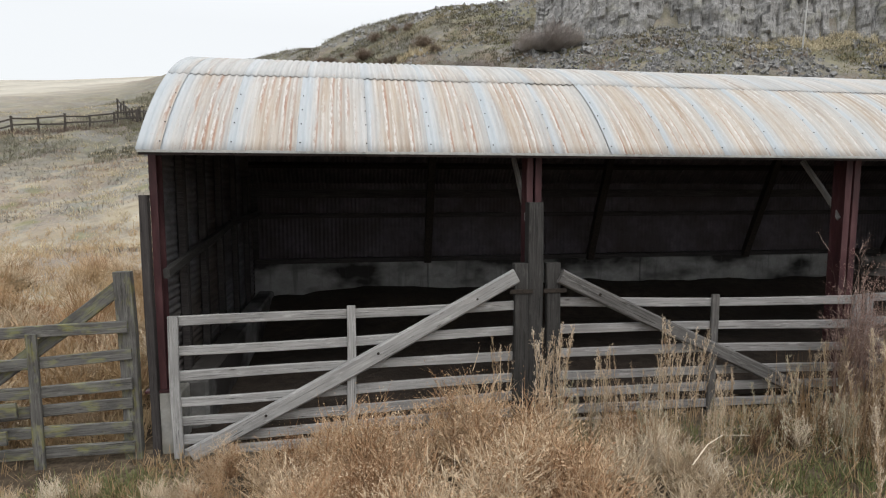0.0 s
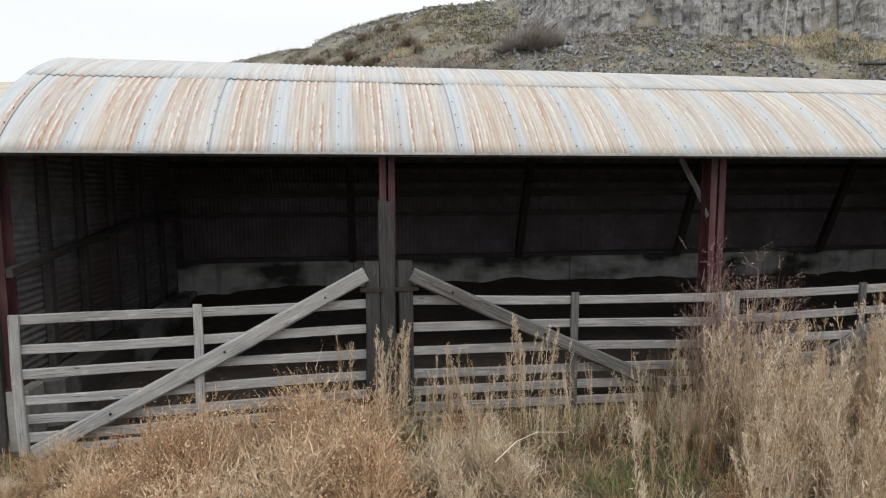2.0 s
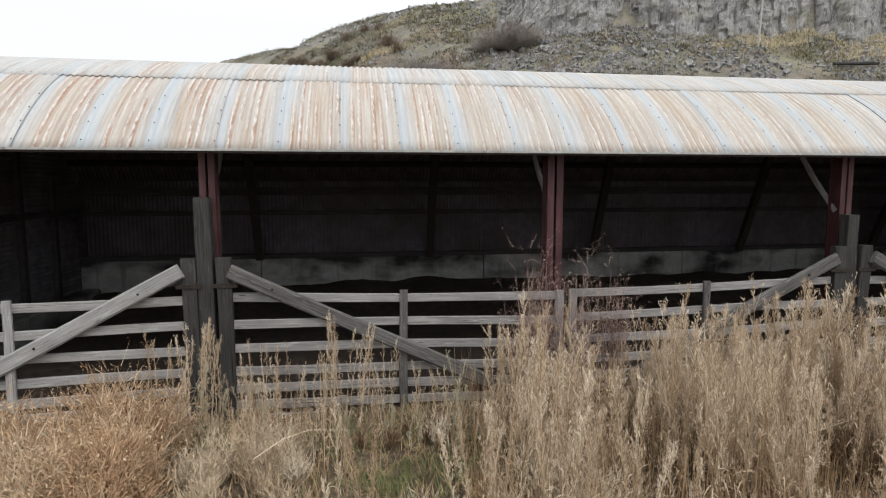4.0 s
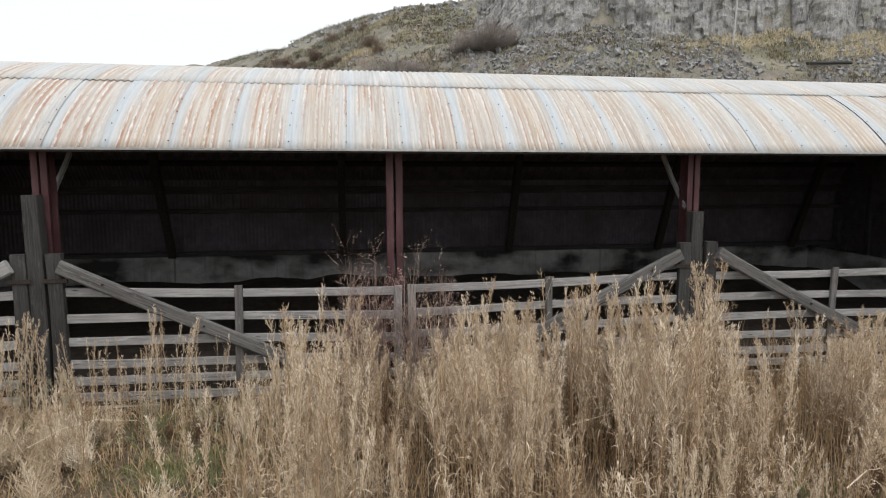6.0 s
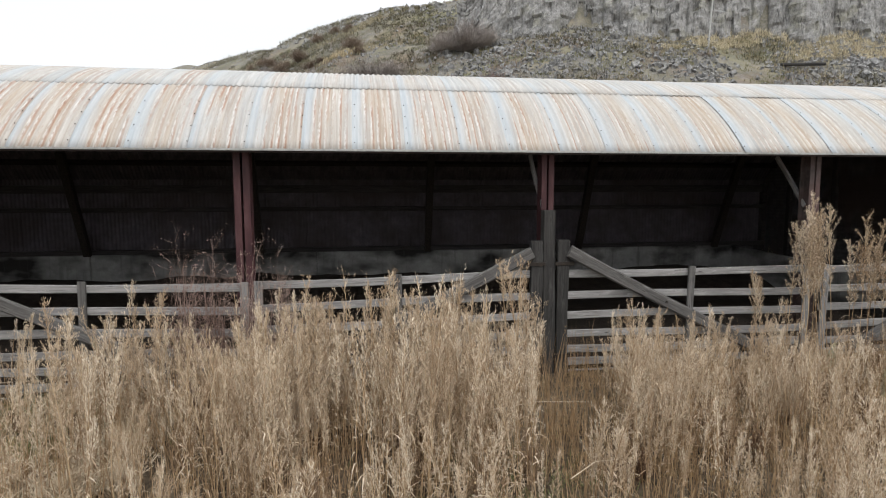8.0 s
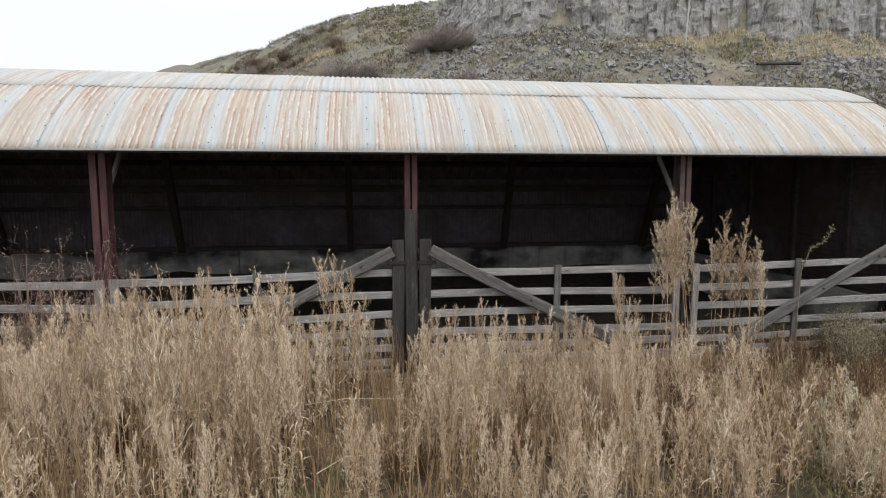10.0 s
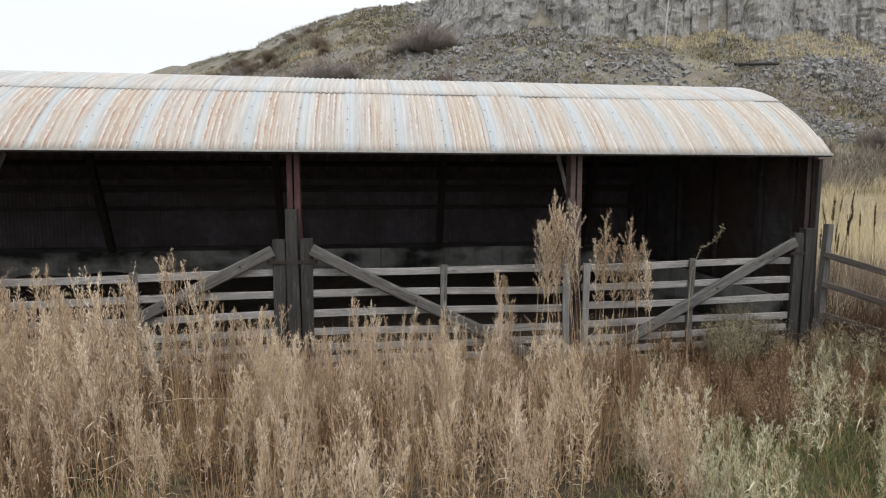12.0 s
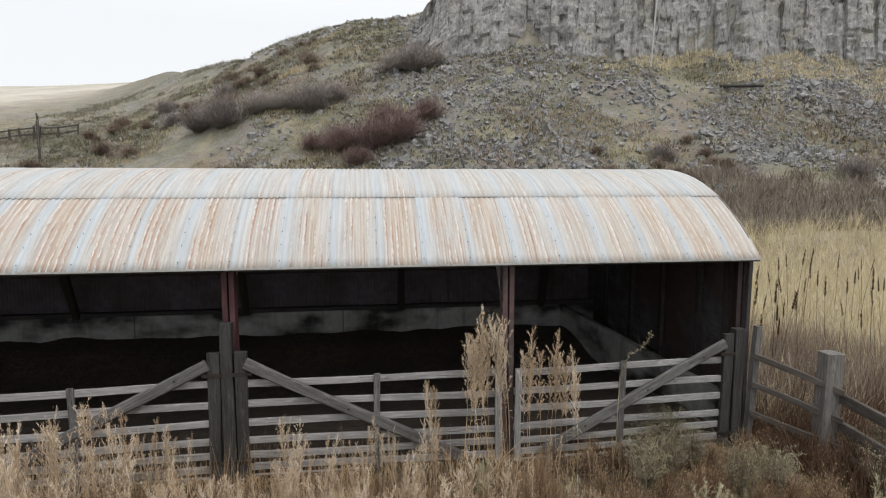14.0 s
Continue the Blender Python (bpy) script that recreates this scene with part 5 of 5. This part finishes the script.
scatter(brushy, [(r2.uniform(24.5, 31.0), r2.uniform(18.0, 22.5), r2.uniform(0.5, 0.9)) for _ in range(12)] + [(r2.uniform(-12.0, 9.0), r2.uniform(38.0, 57.0), r2.uniform(0.6, 1.5)) for _ in range(40)], "brown brush on the slope")
shrub_red = [bush(450 + i, 1.0, 0.9, 520, REDTWIG, "bare red-brown shrub on the stony slope", "shrub", "shrub", 4, 0.022, 0, None, 0.9) for i in range(2)]
scatter(shrub_red, [(13.3, 26.8, 2.1), (15.0, 26.3, 2.0), (11.4, 27.6, 1.8), (16.6, 27.6, 1.5), (14.2, 28.6, 1.6), (12.4, 25.6, 1.2), (9.7, 28.8, 1.2)], "red-brown shrubs on the slope")

# ---------------------------------------------------------------- far fences, pole and log


def far_fence(label, a, b, n, height=1.25, rails=2):
    fe = thing("rail_fence", label, "fence")
    a, b = Vector(a), Vector(b)
    prev = None
    for i in range(n):
        p = a.lerp(b, i / (n - 1))
        z = ground_z(p.x, p.y)
        board("post", (p.x, p.y, z - 0.2), (p.x + rng.uniform(-0.08, 0.08), p.y, z + height * rng.uniform(0.9, 1.1)), 0.14, 0.14, FENCE_WOOD, fe, rng, segs=2)
        if prev is not None:
            for k in range(rails):
                h = height * (0.85 - 0.42 * k)
                board("rail", (*prev.xy, prev.z + h), (p.x, p.y, z + h + rng.uniform(-0.08, 0.08)), 0.13, 0.06, FENCE_WOOD, fe, rng, segs=2)
        prev = Vector((p.x, p.y, z))


far_fence("distant weathered rail fence across the hillside", (-30.0, 44.5), (-16.5, 49.5), 9)
far_fence("distant dark corral fence of close boards", (-19.0, 52.0), (-14.6, 53.5), 4, 1.4, 2)
far_fence("dark old fence climbing the far field", (-12.0, 41.3), (-22.8, 62.7), 13, 1.4, 3)
spots = []
for _ in range(420):
    f_, g_ = r2.random(), r2.gauss(0, 0.5)
    spots.append((-30.0 + 13.5 * f_ + 0.3 * g_, 44.2 + 5.0 * f_ + g_, r2.uniform(0.2, 0.6)))
grass_field("fence_brush", "brown brush grown along the far fence", spots, HILLBRUSH, 70, 0.03, 0.6, "shrub", 10, 0.3)
pole = thing("utility_pole", "slim pale pole standing at the crag's foot", "pole")
pz = ground_z(31.9, 30.2)
board("shaft", (31.8, 30.1, pz - 0.5), (32.35, 30.3, pz + 7), 0.11, 0.11, ZINC, pole, rng, segs=3, round_=True)
log = thing("log", "dark fallen log on the slope", "log")
lz = ground_z(36.2, 27.3)
board("trunk", (35.2, 27.5, lz + 0.35), (37.6, 26.6, lz + 0.25), 0.2, 0.2, DARK_WOOD, log, rng, segs=4, round_=True)

# ---------------------------------------------------------------- small things


def stick(name, label, pts, radius, material):
    """A bent dry stick or stalk through a few points."""
    pl = Plant(len(pts))
    pl.stem(pts, radius, radius * 0.5)
    ob = new(name, pl.mesh(name, material))
    return tagged(ob, label, "stick")


def on_ground(x, y, h):
    return (x, y, ground_z(x, y) + h)


stick("fallen_stick", "long pale straw stem lying over the weeds", [on_ground(4.35, -1.85, 0.34), on_ground(4.55, -1.72, 0.42), on_ground(4.75, -1.62, 0.43), on_ground(5.05, -1.54, 0.38)], 0.007, PALE)
stick("fallen_stick", "pale broken stick leaning on the gate", [on_ground(14.2, -0.75, 0.12), on_ground(14.45, -0.62, 0.3), on_ground(14.75, -0.5, 0.47)], 0.012, PALE)
stick("fallen_stick", "thin dry stem lying in the weeds", [on_ground(8.6, -2.3, 0.42), on_ground(9.1, -2.25, 0.5), on_ground(9.7, -2.3, 0.47)], 0.006, PALE)
stick("fallen_stick", "thin dry stem lying in the weeds", [on_ground(9.6, -2.2, 0.35), on_ground(10.2, -2.15, 0.42), on_ground(10.7, -2.2, 0.4)], 0.006, PALE)
stick("fallen_stick", "pale straw stem caught among the weeds", [on_ground(10.05, -3.42, 0.36), on_ground(10.24, -3.37, 0.44), on_ground(10.43, -3.32, 0.42)], 0.006, PALE)

thistle = thing("thistle", "tall drooping dry thistle at the gate", "weed")
pl = Plant(77)
tz = ground_z(16.1, -0.4)
pts = [(16.05, -0.42, tz), (16.05, -0.42, tz + 0.7), (16.08, -0.4, tz + 1.2), (16.2, -0.4, tz + 1.5), (16.34, -0.4, tz + 1.56), (16.44, -0.4, tz + 1.64), (16.5, -0.4, tz + 1.78)]
pl.stem(pts, 0.01, 0.006)
stem_ob = new("stalk", pl.mesh("stalk", FENCE_BRUSH))
stem_ob.parent = thistle
pl = Plant(78)
for i in range(150):
    k = pl.r.random() * 3.99 + 2
    p0, p1, f = pts[int(k)], pts[min(6, int(k) + 1)], k - int(k)
    p = [p0[c] + (p1[c] - p0[c]) * f + pl.r.gauss(0, 0.012) for c in range(3)]
    pl.seed(p, 0.05 * pl.r.uniform(0.4, 1.2), 1.0, None, 0.2)
leaf_ob = new("withered_foliage", pl.mesh("withered_foliage", FENCE_BRUSH))
leaf_ob.parent = thistle

nettle = [bush(520 + i, 0.35, 0.75, 60, FENCE_BRUSH, "dark withered dock and nettle by the fence", "withered_dock", "weed", 5, 0.008, 9, FENCE_BRUSH, 0.4, 0.7) for i in range(3)]
spots = []
while len(spots) < 22:
    x = r2.uniform(15.6, 20.2)
    spots.append((x, -0.35 - 1.3 * r2.random() - 0.4 * max(0, x - 18), r2.uniform(0.6, 1.15)))
scatter(nettle, spots, "withered docks by the fence")
for x0, x1, z0 in ((-3.2, -1.12, 0.44), (-3.4, -1.2, 0.20)):
    board("loose_board", (x0, -0.25, z0), (x1, -0.25, z0 + 0.03), 0.13, 0.03, LICHEN_WOOD, wg, rng)
